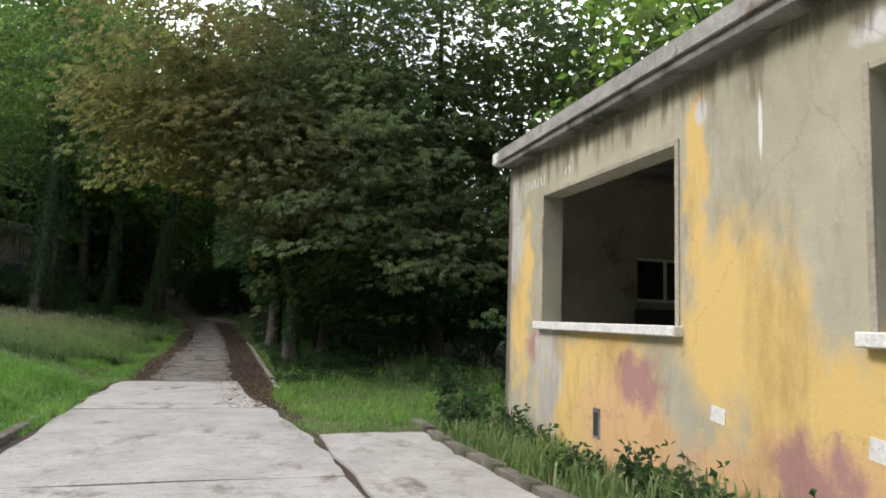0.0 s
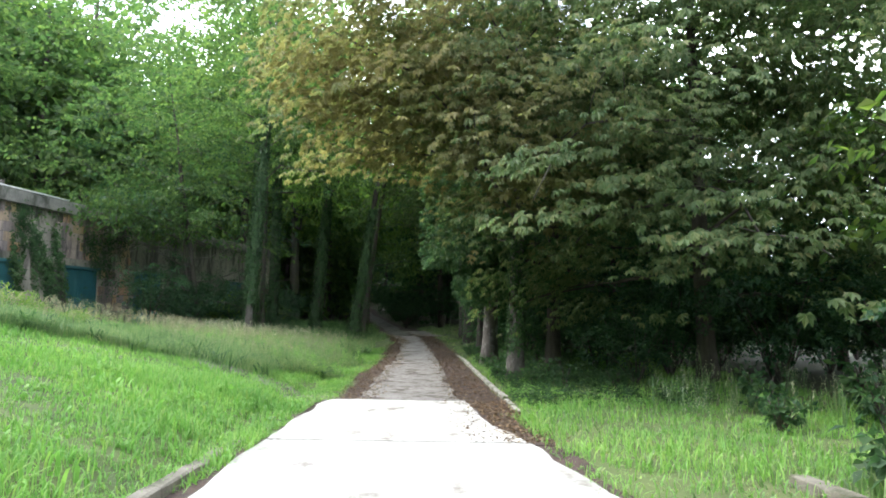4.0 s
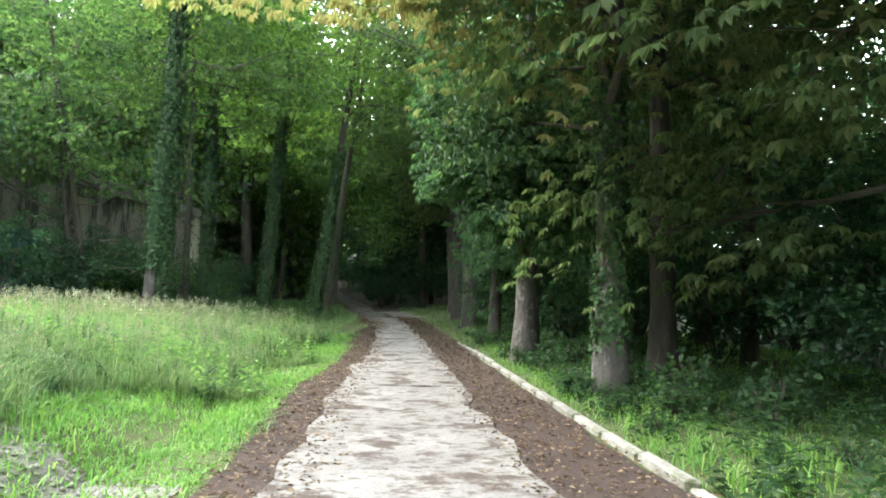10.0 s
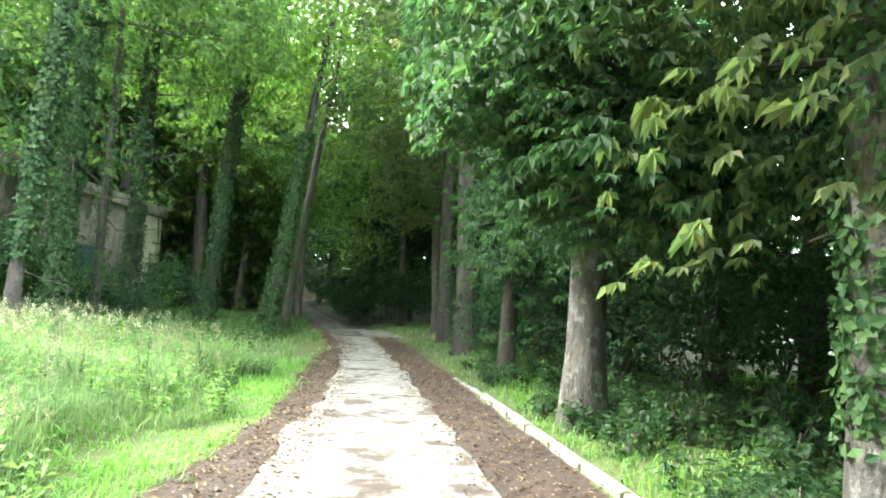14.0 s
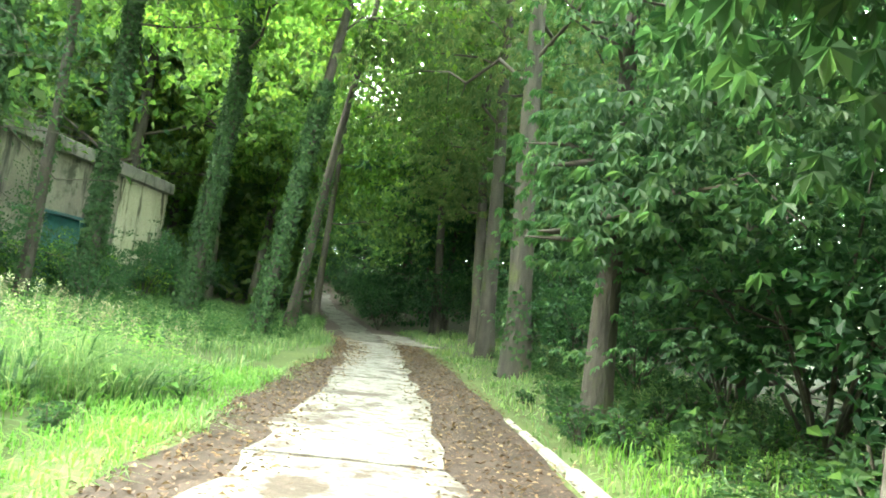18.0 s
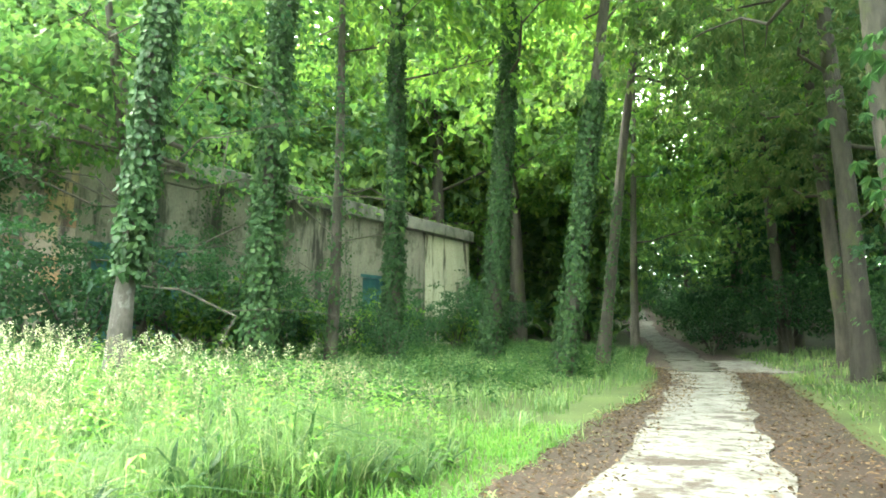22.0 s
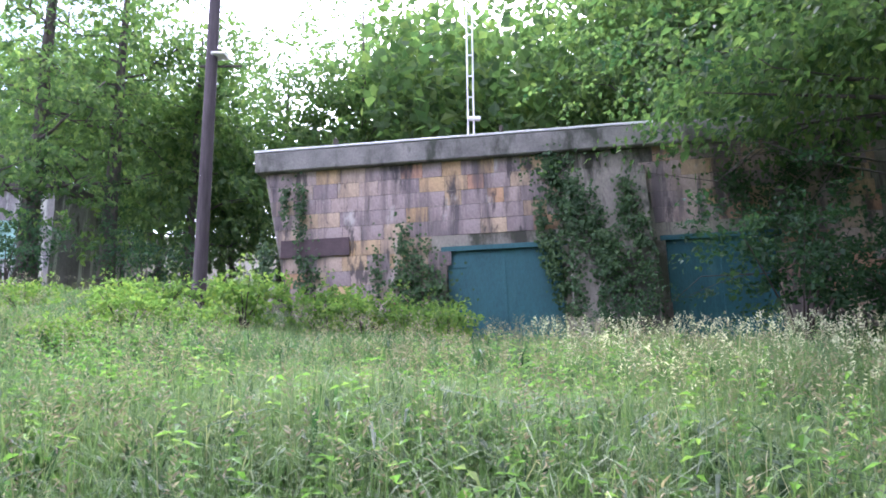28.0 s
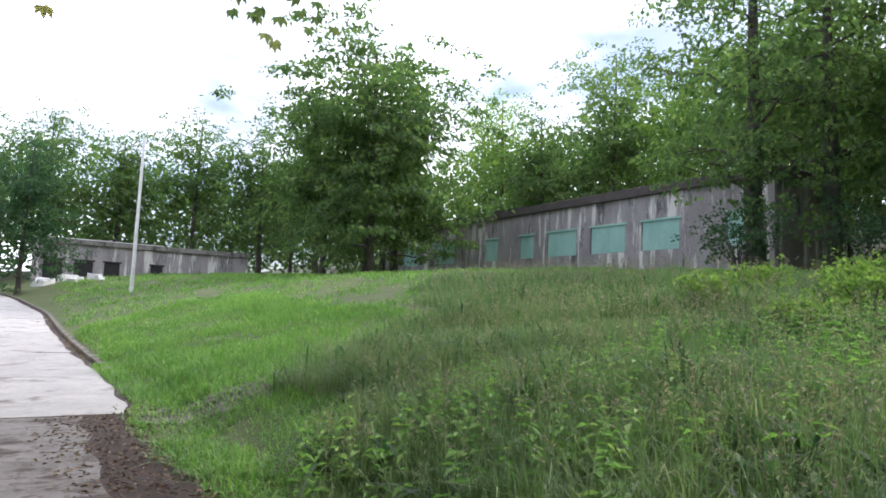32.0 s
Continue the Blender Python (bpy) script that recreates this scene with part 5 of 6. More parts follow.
SPOTS = [(10, 62, 0), (-17.5, 59, 0), (-19, 110, 1), (-14, 106, 1), (-9, 102, 1), (-24, 104, 1), (-22, 116, 0), (-20, 65, 1), (-13, 72, 1), (-16, 84, 1), (-8, 90, 1), (-18, 92, 1), (-2, 93, 1), (-26, 84, 0), (-32, 90, 0), (12, 25, 1), (12, 33, 1), (14, 38, 1), (11, 41, 1), (11.5, 48, 1),
         (-33, 36, 0), (-34, 44, 2), (-33, 53, 2), (-37, 23, 0), (-36, 18.5, 0), (-27, 37, 0), (-27, 46, 3), (-28, 53, 0), (-13.5, 61, 2), (-2.8, 68, 0),
         (8, 58, 0), (-31, 60, 2), (-24, 63, 2), (-17, 64, 2), (6.5, 53, 1), (11, 54, 1), (3.5, 60, 1), (0.0, 62, 1), (6, 67, 0),
         (-1.5, 70, 0), (3, 77, 0), (-3.5, 79, 0), (-4.5, 87, 0), (3, 88, 0), (-17, 78, 0), (-11.5, 67, 0), (-17, 68, 2), (-22, 72, 0), (-21, 86, 1), (-24, 96, 0),
         (8, 84, 0), (12, 72, 0), (14, 61, 1), (-34, 30, 3), (-36, 40, 0), (-35, 50, 2), (-30, 64, 0), (-40, 14, 2), (-42, 30, 3), (-33, 17, 3), (-40, 4, 0), (-41, -4, 2),
         (-42, -12, 0), (-41, -20, 0), (-43, -29, 2), (-40, 8, 3), (-36, 12, 0), (-18.0, -16.0, 3), (-23.5, -15.5, 0), (-26.0, -21, 3), (-30, -31, 0), (-24, -34, 0), (-20, -40, 3), (-14, -44, 0),
         (-7, -45, 3), (-1, -46, 0), (5, -44, 0), (-34, -40, 2), (-26, -48, 0), (10, -38, 3), (0.0, -24, 1), (15, 7, 1), (13, -24, 1), (-42, 58, 2), (-38, 70, 0), (-30, 80, 0)]
for k, (x, y, m) in enumerate(SPOTS):
    s = rng.uniform(0.85, 1.25)
    big = {(-20.5, -12.0): 1.05, (-27.5, 11.0): 1.15, (-33, 29): 0.8, (-40, 30): 0.85, (-40, 14): 0.8, (0.0, -24): 0.75, (12, 25): 0.7, (12, 33): 0.7, (14, 38): 0.7, (11, 41): 0.8, (-17.5, 59): 1.9, (-10.5, 50.5): 1.45, (-34, 30): 0.8, (11, 54): 1.6, (6, 67): 1.7, (8, 58): 1.6, (3.5, 60): 1.4, (12, 72): 1.7, (6.5, 53): 1.3, (14, 30): 1.1, (-27, 37): 1.25, (-27, 46): 1.8, (-28, 53): 1.8, (-13.5, 61): 1.8, (-9.5, 60): 1.3, (-2.8, 68): 1.4, (-12.5, 54): 1.2, (-37, 23): 1.1, (-36, 18.5): 0.9, (-33, 36): 0.9, (-42, 30): 0.8, (-33, 17): 0.7}.get((x, y), s * 1.3 if y > 36 and abs(x) > 14 else s)
    t = copy_thing(masters[m], pose(x, y, gz(x, y) - 0.1, 0, 0, rng.uniform(0, 360)))
    t.scale = (big * rng.uniform(0.92, 1.1),) * 2 + (big,)


# ---- the wood in the distance ----
rng = np.random.default_rng(79)
n = 30000
wa, wr = rng.uniform(0, 2 * np.pi, n), rng.uniform(60, 70, n)
top = 11 + 2.5 * np.sin(wa * 9) + 2 * np.sin(wa * 23 + 1) + 1.2 * np.sin(wa * 51)
wx, wy = -14 + wr * np.cos(wa), 12 + wr * np.sin(wa) * 1.25
pos = np.stack([wx, wy, ground_z(wx, wy) + rng.uniform(0, 1, n) ** 0.8 * top], 1)
pos += np.sin(pos[:, [1, 2, 0]] * 1.7) * 0.6
ok = (np.abs(wx - road_x(wy)) > 2.6) | (pos[:, 2] - ground_z(wx, wy) > 3.5)
pos = pos[ok]
lv, lq = leaf_quads(pos, random_dirs(rng, len(pos)), unit(rng.normal(size=(len(pos), 3)) + [0, 0, 0.8]), rng.uniform(0.5, 1.1, len(pos)), rng.uniform(0.4, 0.8, len(pos)))
tagged(link("distant_wood", arrays("distant_wood", lv, lq), M["green_leaf"]), "dense green edge of the wood in the distance", "wood", kind="stuff")


def wood_edge(seed, n, x0, x1, y0, y1, tall, label):
    """A closed belt of far trees: leaf clumps from the ground to an uneven top."""
    rng = np.random.default_rng(seed)
    x, y = rng.uniform(x0, x1, n), rng.uniform(y0, y1, n)
    s = x if x1 - x0 > y1 - y0 else y
    top = tall * (0.85 + 0.13 * np.sin(s * 0.9) + 0.09 * np.sin(s * 2.3 + 1) + 0.05 * np.sin(s * 5.1))
    p = np.stack([x, y, ground_z(x, y) + rng.uniform(0, 1, n) ** 0.8 * top], 1)
    p += np.sin(p[:, [1, 2, 0]] * 1.9) * 0.5
    v, q = leaf_quads(p, random_dirs(rng, n), unit(rng.normal(size=(n, 3)) + [0, 0, 0.8]), rng.uniform(0.35, 0.9, n), rng.uniform(0.3, 0.65, n))
    tagged(link("distant_wood", arrays("distant_wood", v, q), M["wood_leaf"]), label, "wood", kind="stuff")


wood_edge(84, 7000, -6.0, 14, 72, 84, 19, "dark wood closing the bend of the forest road")
wood_edge(85, 13000, -40, -18, 84, 98, 20, "dark wood on the slope above the forest road")
wood_edge(86, 24000, -36, 6, 96, 106, 19, "dark wood at the top of the forest road")
wood_edge(87, 36000, -46, -29, 37, 64, 25, "tall wood on the hill behind the stone bunker")
wood_edge(88, 20000, -31, -9, 62, 72, 25, "tall wood beyond the end of the stone bunker")
wood_edge(89, 15000, -46, -30, 24, 37, 17, "tall wood rising over the roof of the stone bunker")
wood_edge(81, 16000, -50, 24, -62, -50, 15, "dense wood behind the low grey bunker")
wood_edge(82, 16000, -53, -45, -48, 6, 15, "dense wood behind the stained far bunker")
wood_edge(83, 16000, -50, -42, 20, 62, 17, "dense wood behind the stone bunker")


# ---- undergrowth ----
def shrub(x, y, r, h, seed, leaf, n, size, label, kind="simple"):
    rng = np.random.default_rng(seed)
    thing = tagged(new("shrub"), label, "shrub")
    thing.location = (x, y, gz(x, y))
    stems, ends = [], []
    for i in range(9):
        a, rr = i * 2.4 + rng.normal() * 0.3, r * rng.uniform(0.3, 0.9)
        s = np.linspace(0, 1, 5)
        top = h * rng.uniform(0.55, 1.0)
        p = np.stack([np.cos(a) * rr * s, np.sin(a) * rr * s, -0.05 + top * s ** 0.8, 0.02 * (1 - 0.8 * s) + 0.003], 1)
        stems.append(p)
        ends += [p[2, :3], p[3, :3], p[4, :3], p[4, :3] * [1.15, 1.15, 0.85]]
    for p in stems:
        v, q = tube([p], 4)
        link("stem", arrays("stem", v, q, True), M["twig"], thing)
    v, q = crown_leaves(seed, np.array(ends), (0, 0, h * 0.4), n, size, r * 0.32, kind, 0.5, 0.04)
    link("foliage", arrays("foliage", v, q), M[leaf], thing)
    return thing


dark_a = shrub(3.6, 29.5, 1.7, 2.6, 401, "dark_leaf", 4000, 0.115, "dark leafy undergrowth shrub under the chestnuts")
dark_b = shrub(3.4, 34.6, 1.6, 3.0, 402, "dark_leaf", 4000, 0.115, "dark leafy undergrowth shrub under the chestnuts")
for i, (x, y) in enumerate([(4.2, 20.6), (5.6, 22.2), (4.4, 25.8), (6.6, 24.6), (3.0, 31.6), (5.2, 32.2), (2.6, 36.2), (4.8, 38.0), (2.8, 40.4), (7.4, 29.0), (8.6, 26), (7.6, 33.6), (3.0, 42.8), (5, 47), (7.6, 20.2), (9.6, 18.6), (2.4, 47.5), (-0.6, 58), (2, 57), (-13, 57), (-15, 60), (-20, 62), (-13, 68), (1, 72), (11, 24), (10, 31), (6.9, 11.3), (9, 23.5), (12, 28), (14, 24), (-11.2, 72), (-7.2, 74), (-13.5, 78), (-8.8, 80), (-15.5, 84), (-10.6, 86), (-16.8, 89), (-12, 91), (-4.6, 66), (-5.4, 69), (-10.2, 66), (-3.4, 62.5), (-3.6, 59.5), (10.5, 20.8), (13, 19.5), (15, 29), (16, 21)]):
    t = copy_thing((dark_a, dark_b)[i % 2], pose(x, y, gz(x, y), 0, 0, 57 * i))
    s = 0.8 + 0.5 * ((i * 37) % 10) / 10
    t.scale = (s, s, s)
light_a = shrub(-16.6, 24.6, 0.9, 1.3, 403, "bright_leaf", 1100, 0.13, "bright yellow-green shrub growing before the bunker")
for i, (x, y, s) in enumerate([(-15.2, 23.2, 1.05), (-15.6, 25.6, 0.95), (-15.6, 26.5, 0.75), (-14.4, 21.7, 0.8), (-12.4, 22.2, 0.7), (-16.4, 26.9, 0.9), (-14.6, 19.0, 0.6), (-11.8, 19.8, 0.6), (-12.6, 23.2, 0.6), (-16.9, 22.3, 0.9), (-13.6, 21.4, 0.7), (-10.6, 22.2, 0.5), (-15.2, 27.4, 0.8), (-13.4, 42.0, 1.5), (-13.3, 47.0, 1.5), (-12.8, 38.2, 1.4), (-12.9, 52.2, 1.3)]):
    copy_thing(light_a, pose(x, y, gz(x, y), 0, 0, 71 * i)).scale = (s, s, s)
tall_a = shrub(-13.8, 33.9, 1.8, 2.9, 406, "dark_leaf", 3800, 0.12, "dark shrub with feathery drooping sprays before the bunker")
# copies added along the wall to stand in for the deep shade on it
for i, (x, y, s) in enumerate([(-12.6, 38.8, 0.95), (-13.0, 41.2, 0.85), (-12.9, 36.5, 0.9), (-12.5, 46.4, 0.75), (-12.4, 51.0, 0.9)]):
    copy_thing(tall_a, pose(x, y, gz(x, y), 0, 0, 101 * i + 40)).scale = (s, s, s)
# green shrubs; the dark leaf colour stands for the canopy's shade on them
mid_a = shrub(-12.6, 35.2, 1.5, 2.4, 404, "dark_leaf", 1500, 0.115, "leafy green shrub between the ivy-clad trees")
for i, (x, y, s) in enumerate([(-11.6, 38.9, 1.0), (-12.9, 41.6, 0.8), (-13.4, 55.8, 1.3), (-13.2, 44.6, 0.85), (-12.9, 49.6, 0.8), (-15.4, 56.6, 1.5), (-9.8, 41.8, 0.7), (-12.6, 45.9, 0.6), (-14.6, 37.6, 1.0), (-15.6, 31.2, 0.6), (-22, 13.5, 1.2), (-25, 16.5, 1.2)]):
    copy_thing(mid_a, pose(x, y, gz(x, y), 0, 0, 83 * i)).scale = (s, s, s)

weed = shrub(3.55, 8.6, 0.32, 0.6, 405, "green_leaf", 260, 0.11, "broad-leaved weed growing at the house wall")
for i, (x, y, s) in enumerate([(3.5, 7.6, 0.8), (3.45, 6.3, 0.7), (3.55, 5.2, 0.9), (3.4, 4.3, 0.8), (3.5, 3.4, 0.7), (3.3, 9.7, 1.2), (3.6, 10.4, 1.3), (2.4, 20.4, 1.0), (2.2, 22.0, 1.1), (2.6, 25.6, 1.2), (1.9, 24.6, 0.9), (2.0, 29.3, 1.1), (1.6, 31.0, 1.0), (1.9, 26.4, 1.0), (-3.75, 28.8, 0.5), (-3.9, 30.2, 0.45), (6.5, 15.0, 1.4), (5.2, 16.4, 1.3), (7.4, 16.8, 1.5), (4.4, 14.2, 1.0)]):
    copy_thing(weed, pose(x, y, gz(x, y), 0, 0, 49 * i)).scale = (s, s, s)

rng = np.random.default_rng(63)
for i in range(46):
    y = rng.uniform(18.5, 36)
    x = float(road_x(y)) + rng.uniform(2.5, 4.9)
    s = rng.uniform(0.45, 1.0)
    copy_thing(weed, pose(x, y, gz(x, y), 0, 0, rng.uniform(0, 360))).scale = (s, s, s * 0.8)

# ---- grasses ----
def blades(seed, n, area, height, width, lean=0.35, keep=None, clump=0.0):
    """Grass blades over a rectangle: three quads each, arching over towards the tip."""
    rng = np.random.default_rng(seed)
    x0, x1, y0, y1 = area
    x, y = rng.uniform(x0, x1, n), rng.uniform(y0, y1, n)
    if clump:
        m = max(1, n // 14)
        cx, cy = rng.uniform(x0, x1, m), rng.uniform(y0, y1, m)
        i = rng.integers(0, m, n)
        x, y = cx[i] + rng.normal(size=n) * clump, cy[i] + rng.normal(size=n) * clump
    if keep is not None:
        ok = keep(x, y)
        x, y = x[ok], y[ok]
    n = len(x)
    patch = 0.75 + 0.35 * np.sin(x * 1.1 + 2 * np.sin(y * 0.6)) * np.cos(y * 0.8)
    h = height * rng.uniform(0.35, 1.2, n) * patch
    a = rng.uniform(0, 2 * np.pi, n)
    d = np.stack([np.cos(a), np.sin(a), np.zeros(n)], 1)
    s = np.stack([-np.sin(a), np.cos(a), np.zeros(n)], 1)
    p = np.stack([x, y, ground_z(x, y) - 0.02], 1)
    w = (width * rng.uniform(0.5, 1.5, n))[:, None]
    tilt = ((np.abs(rng.normal(size=n)) * lean + 0.05) * h)[:, None]
    H = h[:, None]
    sag = np.clip(tilt / H, 0, 1.2) * 0.4
    up = np.array([[0, 0, 1.0]])
    m1 = p + up * H * 0.45 + d * tilt * 0.2
    m2 = p + up * H * (0.82 - 0.25 * sag) + d * tilt * 0.65
    t1 = p + up * H * (1.0 - 0.9 * sag) + d * tilt * 1.25
    v = np.stack([p - s * w * 0.4, p + s * w * 0.4, m1 + s * w * 0.5, m1 - s * w * 0.5, m2 + s * w * 0.36, m2 - s * w * 0.36, t1 + s * w * 0.05, t1 - s * w * 0.05], 1)
    i = np.arange(n)[:, None] * 8
    q = np.concatenate([i + np.array([[0, 1, 2, 3]]), i + np.array([[3, 2, 4, 5]]), i + np.array([[5, 4, 6, 7]])], 0)
    return v.reshape(-1, 3), q, t1, h


def stalks(name, label, seed, n, area, height, keep, head, spikes=14, size=0.03, stem="grass"):
    """Thin flowering grass stalks, each with a loose drooping panicle of spikelets."""
    rng = np.random.default_rng(seed)
    x, y = rng.uniform(area[0], area[1], n), rng.uniform(area[2], area[3], n)
    ok = keep(x, y) & (np.sin(x * 1.7 + np.sin(y * 1.1) * 2) * np.cos(y * 1.3 + x) > rng.uniform(-1.2, 0.6, n))
    x, y = x[ok], y[ok]
    n = len(x)
    h = height * rng.uniform(0.7, 1.2, n)
    a = rng.uniform(0, 2 * np.pi, n)
    d = np.stack([np.cos(a), np.sin(a), np.zeros(n)], 1)
    s = np.stack([-np.sin(a), np.cos(a), np.zeros(n)], 1)
    up = np.array([[0, 0, 1.0]])
    bend = (np.abs(rng.normal(size=n)) * 0.16 + 0.03)[:, None] * h[:, None]
    p = np.stack([x, y, ground_z(x, y)], 1)
    m1, t1 = p + up * h[:, None] * 0.6 + d * bend * 0.3, p + up * h[:, None] + d * bend
    w = 0.0018
    v = np.stack([p - s * w, p + s * w, m1 + s * w, m1 - s * w, t1 + s * w * 0.6, t1 - s * w * 0.6], 1).reshape(-1, 3)
    i = np.arange(n)[:, None] * 6
    tagged(link(name, arrays(name, v, np.concatenate([i + np.array([[0, 1, 2, 3]]), i + np.array([[3, 2, 4, 5]])], 0)), M[stem]), label, "grass", kind="stuff")
    k = np.tile(np.linspace(0, 1, spikes), n)
    ti, di = np.repeat(t1, spikes, 0), np.repeat(unit(t1 - m1), spikes, 0)
    out = random_dirs(rng, len(k), 0.3)
    long_h = np.repeat(rng.uniform(0.08, 0.2, n), spikes)
    pos = ti - di * (long_h * k)[:, None] + out * (0.005 + 0.028 * k * np.repeat(rng.uniform(0.2, 1.3, n), spikes))[:, None]
    al = unit(di * 0.6 + out * 0.7 - np.array([0, 0, 0.2]))
    ln = size * rng.uniform(0.6, 1.3, len(k))
    lv, lq = leaf_quads(pos, al, random_dirs(rng, len(k)), ln, ln * 0.32)
    tagged(link("seed_heads", arrays("seed_heads", lv, lq), M[head]), "pale feathery seed heads above the long grass", "grass", kind="stuff")


def leafy_weeds(name, label, mat, seed, n, area, height, leaf, keep):
    """Upright weeds among the grass: leaves in crossed pairs up a stem."""
    rng = np.random.default_rng(seed)
    x, y = rng.uniform(area[0], area[1], n), rng.uniform(area[2], area[3], n)
    ok = keep(x, y) & (np.sin(x * 0.9 + 1.7 * np.sin(y * 0.8)) + np.cos(y * 1.1) > rng.uniform(-1.6, 1.2, n))
    x, y = x[ok], y[ok]
    n, tiers = len(x), 6
    h = height * rng.uniform(0.5, 1.15, n)
    lean_to = rng.normal(size=(n, 2)) * 0.12
    p = np.stack([x, y, ground_z(x, y)], 1)
    pos, al, ln = [], [], []
    for k in range(tiers):
        t = 0.25 + 0.75 * k / (tiers - 1)
        c = p + np.stack([lean_to[:, 0] * t * h, lean_to[:, 1] * t * h, t * h], 1)
        for side in (0, np.pi):
            a = k * 1.57 + side + rng.normal(size=n) * 0.35 + x * 9
            pos.append(c)
            al.append(unit(np.stack([np.cos(a), np.sin(a), 0.15 + 0.35 * rng.normal(size=n)], 1)))
            ln.append(leaf * (1.15 - 0.7 * t) * rng.uniform(0.7, 1.3, n))
    pos, al, ln = np.concatenate(pos), np.concatenate(al), np.concatenate(ln)
    v, q = leaf_quads(pos, al, unit(np.array([0, 0, 1.0]) + rng.normal(size=pos.shape) * 0.2), ln, ln * 0.5, 0.3, 0.4)
    tagged(link(name, arrays(name, v, q), M[mat]), label, "weeds", kind="stuff")


def off_road(x, y):
    c = road_x(y)
    right_open = (x > c + np.interp(y, [9, 10, 16, 17], [2.2, 1.8, 1.8, 2.2])) & ~((y < 9.3) & (x < 11.2)) & ~((y < 10.3) & (x < c + 3.95))
    return (x < c + np.interp(y, *LANE_L) - 0.02 * np.sin(y * 7)) | right_open


def off_track(x, y):
    """Grass stands thinly on the gravel track."""
    return ~((np.abs(y - 18.25 - 0.3 * np.sin(x * 0.8)) < 0.6) & (x > -8.5) & (np.sin(x * 37 + y * 53) > -0.75))


def tall_zone(x, y):
    """Where the meadow is left long."""
    c = road_x(y)
    d = c - 2.2 - x
    edge = np.interp(y, [-20, 4, 10, 16, 19, 24], [30, 13, 8, 5.5, 1.0, 0.0])
    return (d > edge + 0.5 * np.sin(y * 1.3)) & (x > -30)


def lay(name, label, mat, seed, n, area, h, w, keep, lean=0.35, clump=0.0, heads=0, head="seed_head", head_size=0.045):
    v, q, tips, hh = blades(seed, n, area, h, w, lean, keep, clump)
    ob = tagged(link(name, arrays(name, v, q), M[mat]), label, "grass", kind="stuff")
    if heads:
        rng = np.random.default_rng(seed + 1)
        pick = rng.permutation(len(tips))[:heads]
        pos = np.repeat(tips[pick], 6, 0)
        pos = pos + np.repeat(np.linspace(-0.12, 0.03, 6)[None], len(pick), 0).reshape(-1, 1) * np.array([[0, 0, 1.0]])
        al = unit(rng.normal(size=(len(pos), 3)) * 0.7 + [0, 0, 1.0])
        pos = pos + rng.normal(size=pos.shape) * 0.012
        lv, lq = leaf_quads(pos, al, random_dirs(rng, len(pos)), np.full(len(pos), head_size), np.full(len(pos), head_size * 0.2))
        tagged(link("seed_heads", arrays("seed_heads", lv, lq), M[head]), "pale feathery seed heads above the long grass", "grass", kind="stuff")
    return ob


def LONG(x, y):
    return off_road(x, y) & tall_zone(x, y) & off_track(x, y)


lay("long_grass", "long unmown meadow grass beside the road", "grass", 501, 120000, (-9.5, -2.6, 15.0, 34), 0.54, 0.0065, LONG, 0.75, 0.10)
lay("long_grass", "long unmown meadow grass on the bank", "grass", 502, 70000, (-19, -7, 6, 36), 0.52, 0.012, lambda x, y: off_road(x, y) & tall_zone(x, y), 0.7, 0.14)
stalks("grass_stalks", "flowering grass stalks standing above the long meadow grass", 521, 4500, (-9.5, -2.7, 15, 34), 0.68, LONG, "seed_head")
stalks("grass_stalks", "flowering grass stalks on the meadow bank", 522, 2400, (-19, -9.5, 6, 31), 0.66, LONG, "seed_head", 9, 0.05)
stalks("grass_stalks", "pale flowering stalks at the foot of the bank", 523, 600, (-12.5, -6.0, 28.5, 34), 0.72, LONG, "flower", 14, 0.035)
leafy_weeds("meadow_weeds", "leafy green weeds among the long grass", "short_grass", 524, 1500, (-12, -3.2, 22, 35), 0.55, 0.13, LONG)
leafy_weeds("meadow_weeds", "leafy green weeds under the ivy-clad trees", "green_leaf", 525, 3800, (-14.5, -5, 33, 58), 0.6, 0.15, off_road)
leafy_weeds("verge_weeds", "leafy weeds along the foot of the chestnuts", "green_leaf", 526, 3000, (0.9, 5.0, 17, 45), 0.38, 0.13, off_road)
lay("bank_grass", "grass under the ivy-clad trees", "grass", 503, 26000, (-14, -4.0, 33, 62), 0.42, 0.018, off_road, 0.5, 0.12)
lay("short_grass", "short bright grass on the meadow bank", "short_grass", 504, 76000, (-9, -2.4, 1, 25), 0.22, 0.012, lambda x, y: off_road(x, y) & ~tall_zone(x, y) & off_track(x, y), 0.6, 0.1)
lay("short_grass", "short bright grass sweeping up the meadow", "short_grass", 505, 42000, (-31, -2.2, -34, 16), 0.26, 0.035, lambda x, y: off_road(x, y), 0.6, 0.2)
lay("verge_grass", "grass and weeds between the kerb and the chestnuts", "short_grass", 506, 32000, (0.6, 7.5, 9, 34), 0.26, 0.012, off_road, 0.6, 0.12)
lay("verge_grass", "shaded verge grass along the forest road", "grass", 507, 12000, (-2.5, 6, 34, 60), 0.3, 0.02, off_road, 0.6, 0.15)
lay("edge_grass", "low grass and weeds creeping over the kerb", "short_grass", 509, 15000, (-4.6, -2.2, 8, 36), 0.2, 0.012, off_road, 0.9, 0.08)
lay("flowering_weeds", "tall pale flowering weeds in the long grass", "grass", 510, 900, (-12, -6.5, 28.6, 33.5), 0.7, 0.012, None, 0.35, 0.05, 450, "flower", 0.045)
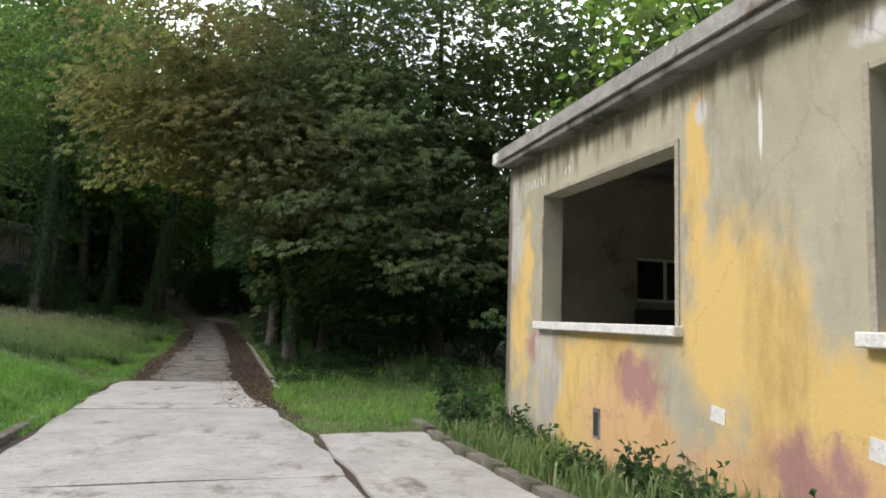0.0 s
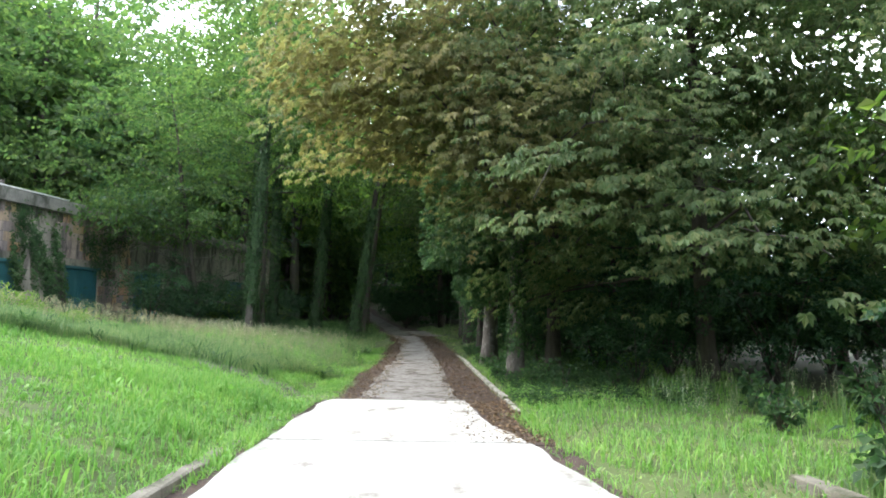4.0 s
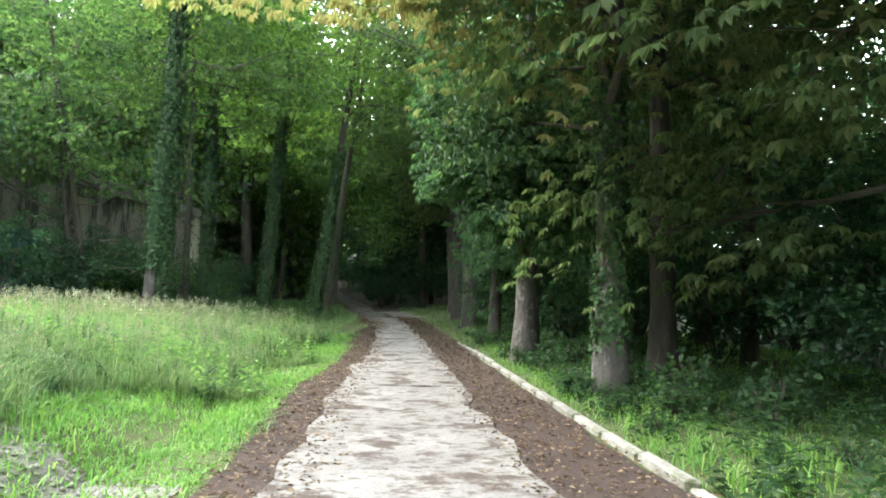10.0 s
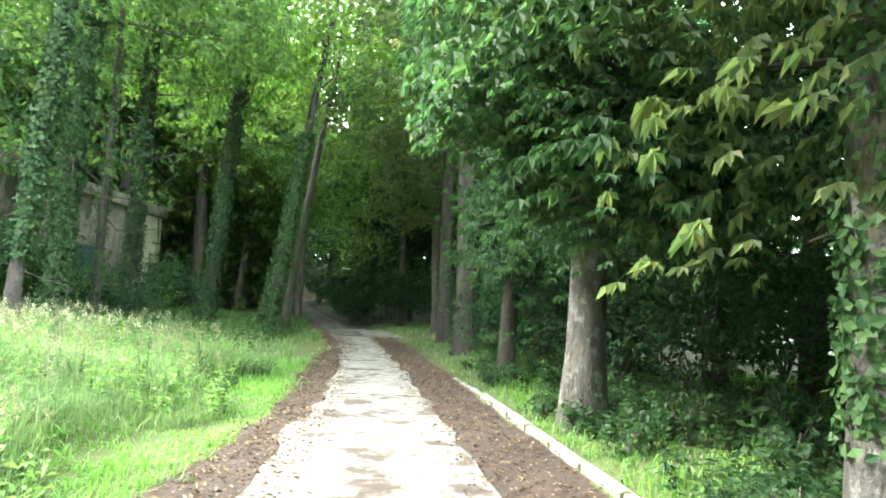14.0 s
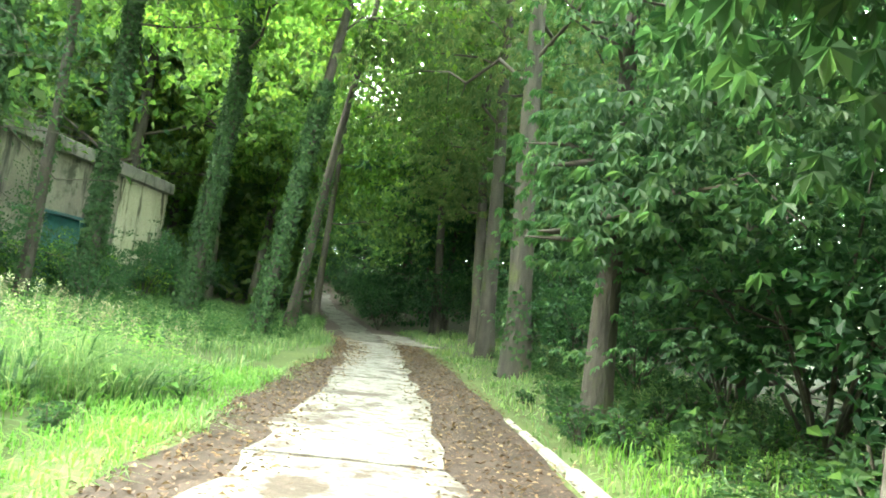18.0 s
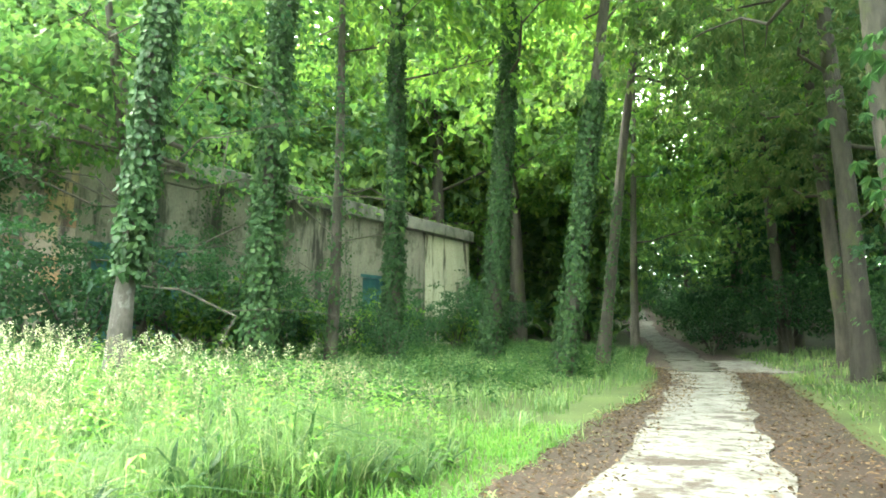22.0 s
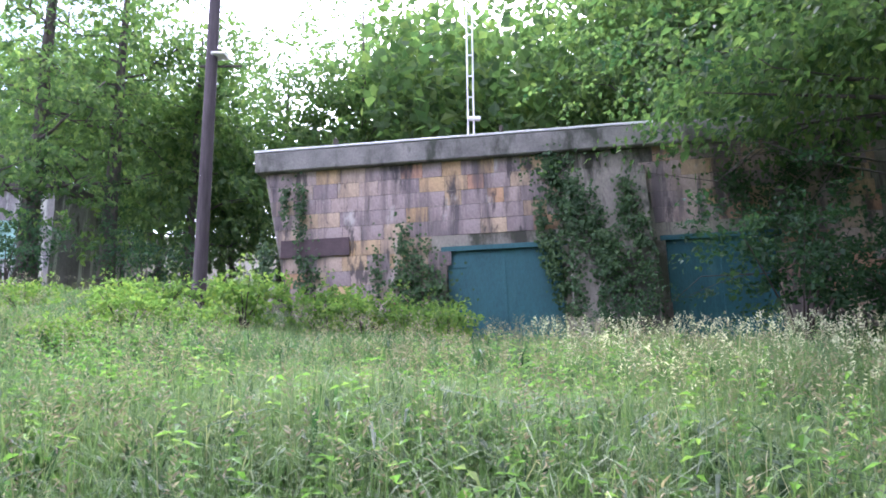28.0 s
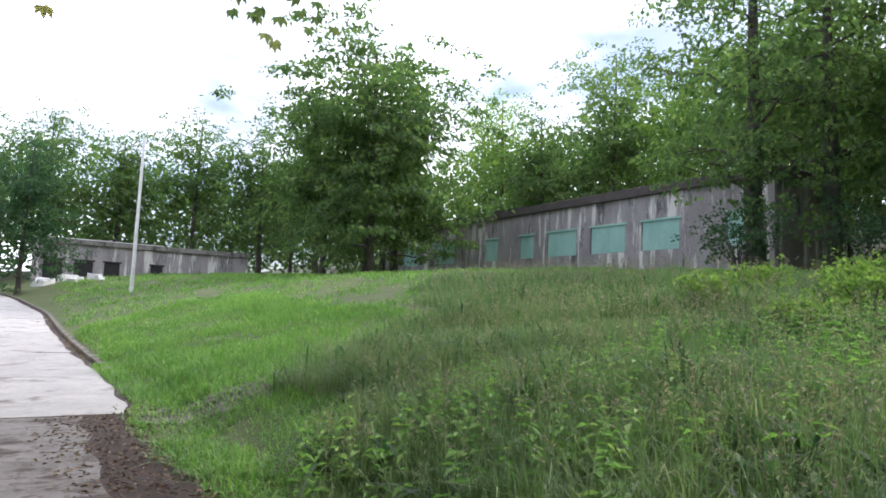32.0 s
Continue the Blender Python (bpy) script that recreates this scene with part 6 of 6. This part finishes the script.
lay("kerb_weeds", "dry grass and weeds along the kerb", "dry_grass", 511, 5200, (-2.75, -1.75, -8, 17), 0.13, 0.012, lambda x, y: np.abs(x - road_x(y) + 1.92) < 0.1 + 0.06 * np.sin(y * 5), 0.9, 0.05)
lay("joint_weeds", "small weeds in the joint between the slabs", "dry_grass", 512, 1400, (1.0, 2.2, -6, 14), 0.09, 0.012, lambda x, y: (np.abs(x - road_x(y) - 1.77) < 0.07) & (np.sin(y * 2.3) + np.sin(y * 5.1) > 0.2), 0.9, 0.04)
lay("meadow_weeds", "broad-leaved weeds among the long grass", "green_leaf", 513, 9000, (-14, -3.4, 15, 33), 0.5, 0.035, lambda x, y: off_road(x, y) & tall_zone(x, y), 1.1, 0.07)
lay("flowering_weeds", "pale flowering weeds before the dark undergrowth", "grass", 514, 900, (3.4, 10, 14.5, 20), 0.85, 0.012, None, 0.35, 0.05, 420, "flower")
lay("short_grass", "low grass at the foot of the long meadow grass", "short_grass", 515, 30000, (-7, -2.4, 13, 36), 0.15, 0.014, lambda x, y: off_road(x, y) & off_track(x, y), 0.9)
lay("verge_grass", "low shaded grass under the chestnuts", "grass", 516, 18000, (0.2, 4.6, 10, 42), 0.13, 0.016, off_road, 0.9)
lay("edge_grass", "grass hanging over the edge of the dirt verge", "grass", 517, 7000, (-4.9, -2.6, 17, 40), 0.22, 0.012, lambda x, y: np.abs(x - road_x(y) - np.interp(y, *LANE_L)) < 0.14 + 0.1 * np.sin(y * 3.1) * np.sin(y * 1.3), 1.3, 0.05)
lay("house_weeds", "tall weeds at the foot of the house wall", "grass", 508, 6500, (3.1, 3.85, -4, 10.5), 0.4, 0.02, None, 0.3, 0.12, 200)




# ---- gravel track that leaves the lane across the meadow ----
M["gravel"] = surface("gravel", [(0.3, (0.16, 0.15, 0.125)), (0.7, (0.30, 0.285, 0.25))], 3.0, grain=50, bumps=0.9, dist=0.012, stain=((0.07, 0.10, 0.03), 1.6, 0.46, 0.60, (1, 1, 1)))
tx, tw = np.meshgrid(np.linspace(-8.5, -2.9, 40), np.linspace(-1, 1, 7), indexing="ij")
ty = 18.25 + 0.3 * np.sin(tx * 0.8) + tw * (0.75 + 0.2 * np.sin(tx * 2.3))
tz = ground_z(tx, ty) + 0.02 * (1 - tw ** 2) + 0.004
ti = (np.arange(39)[:, None] * 7 + np.arange(6)[None]).ravel()
tagged(link("track", arrays("track", np.stack([tx, ty, tz], -1).reshape(-1, 3), np.stack([ti, ti + 7, ti + 8, ti + 1], -1), True), M["gravel"]), "faint gravel track crossing the meadow grass", "track", kind="structure")
rng = np.random.default_rng(95)
n = 2600
px, pw = rng.uniform(-8.3, -2.9, n), rng.normal(size=n) * 0.4
py = 18.25 + 0.3 * np.sin(px * 0.8) + pw
ps = rng.uniform(0.008, 0.03, n)[:, None]
pc = np.stack([px, py, ground_z(px, py) + 0.03], 1)
tri = np.array([[1, 0, 0], [0, 1, 0], [-1, 0, 0], [0, -1, 0], [0, 0, 0.7], [0, 0, -0.5]], float)
pv = (pc[:, None] + ps[:, None] * tri[None] * rng.uniform(0.6, 1.4, (n, 6, 1))).reshape(-1, 3)
pf = (np.arange(n)[:, None, None] * 6 + np.array([[0, 1, 4], [1, 2, 4], [2, 3, 4], [3, 0, 4], [1, 0, 5], [2, 1, 5], [3, 2, 5], [0, 3, 5]])[None]).reshape(-1, 3)
tagged(link("pebbles", arrays("pebbles", pv, pf), M["gravel"]), "loose pale pebbles on the gravel track", "gravel", kind="stuff")

# ---- dead leaves on the verges and fallen twigs ----
rng = np.random.default_rng(91)
ly = rng.uniform(13.0, 50, 19000)
lo = np.where(rng.random(19000) < 0.5, np.interp(ly, *LANE_L) + rng.uniform(0, 1, 19000) ** 1.2 * 0.9, rng.uniform(0.85, 2.05, 19000)) + rng.normal(size=19000) * 0.12
lo = np.where((ly < 18) & (lo < 0.5), rng.uniform(1.35, 2.0, 19000), lo)
lx = road_x(ly) + lo
lz = road_z(ly) * 0.85 + ground_z(lx, ly) * 0.15 + 0.035 + rng.uniform(0, 0.02, 19000)
lv, lq = leaf_quads(np.stack([lx, ly, lz], 1), random_dirs(rng, 19000, 0.15), unit(np.array([0, 0, 1.0]) + rng.normal(size=(19000, 3)) * 0.35), rng.uniform(0.025, 0.075, 19000), rng.uniform(0.015, 0.04, 19000))
tagged(link("leaf_litter", arrays("leaf_litter", lv, lq), M["litter"]), "brown dead chestnut leaves scattered along the verge", "leaf litter", kind="stuff")

# ---- stones of the bunker front ----
stone_blocks(near)
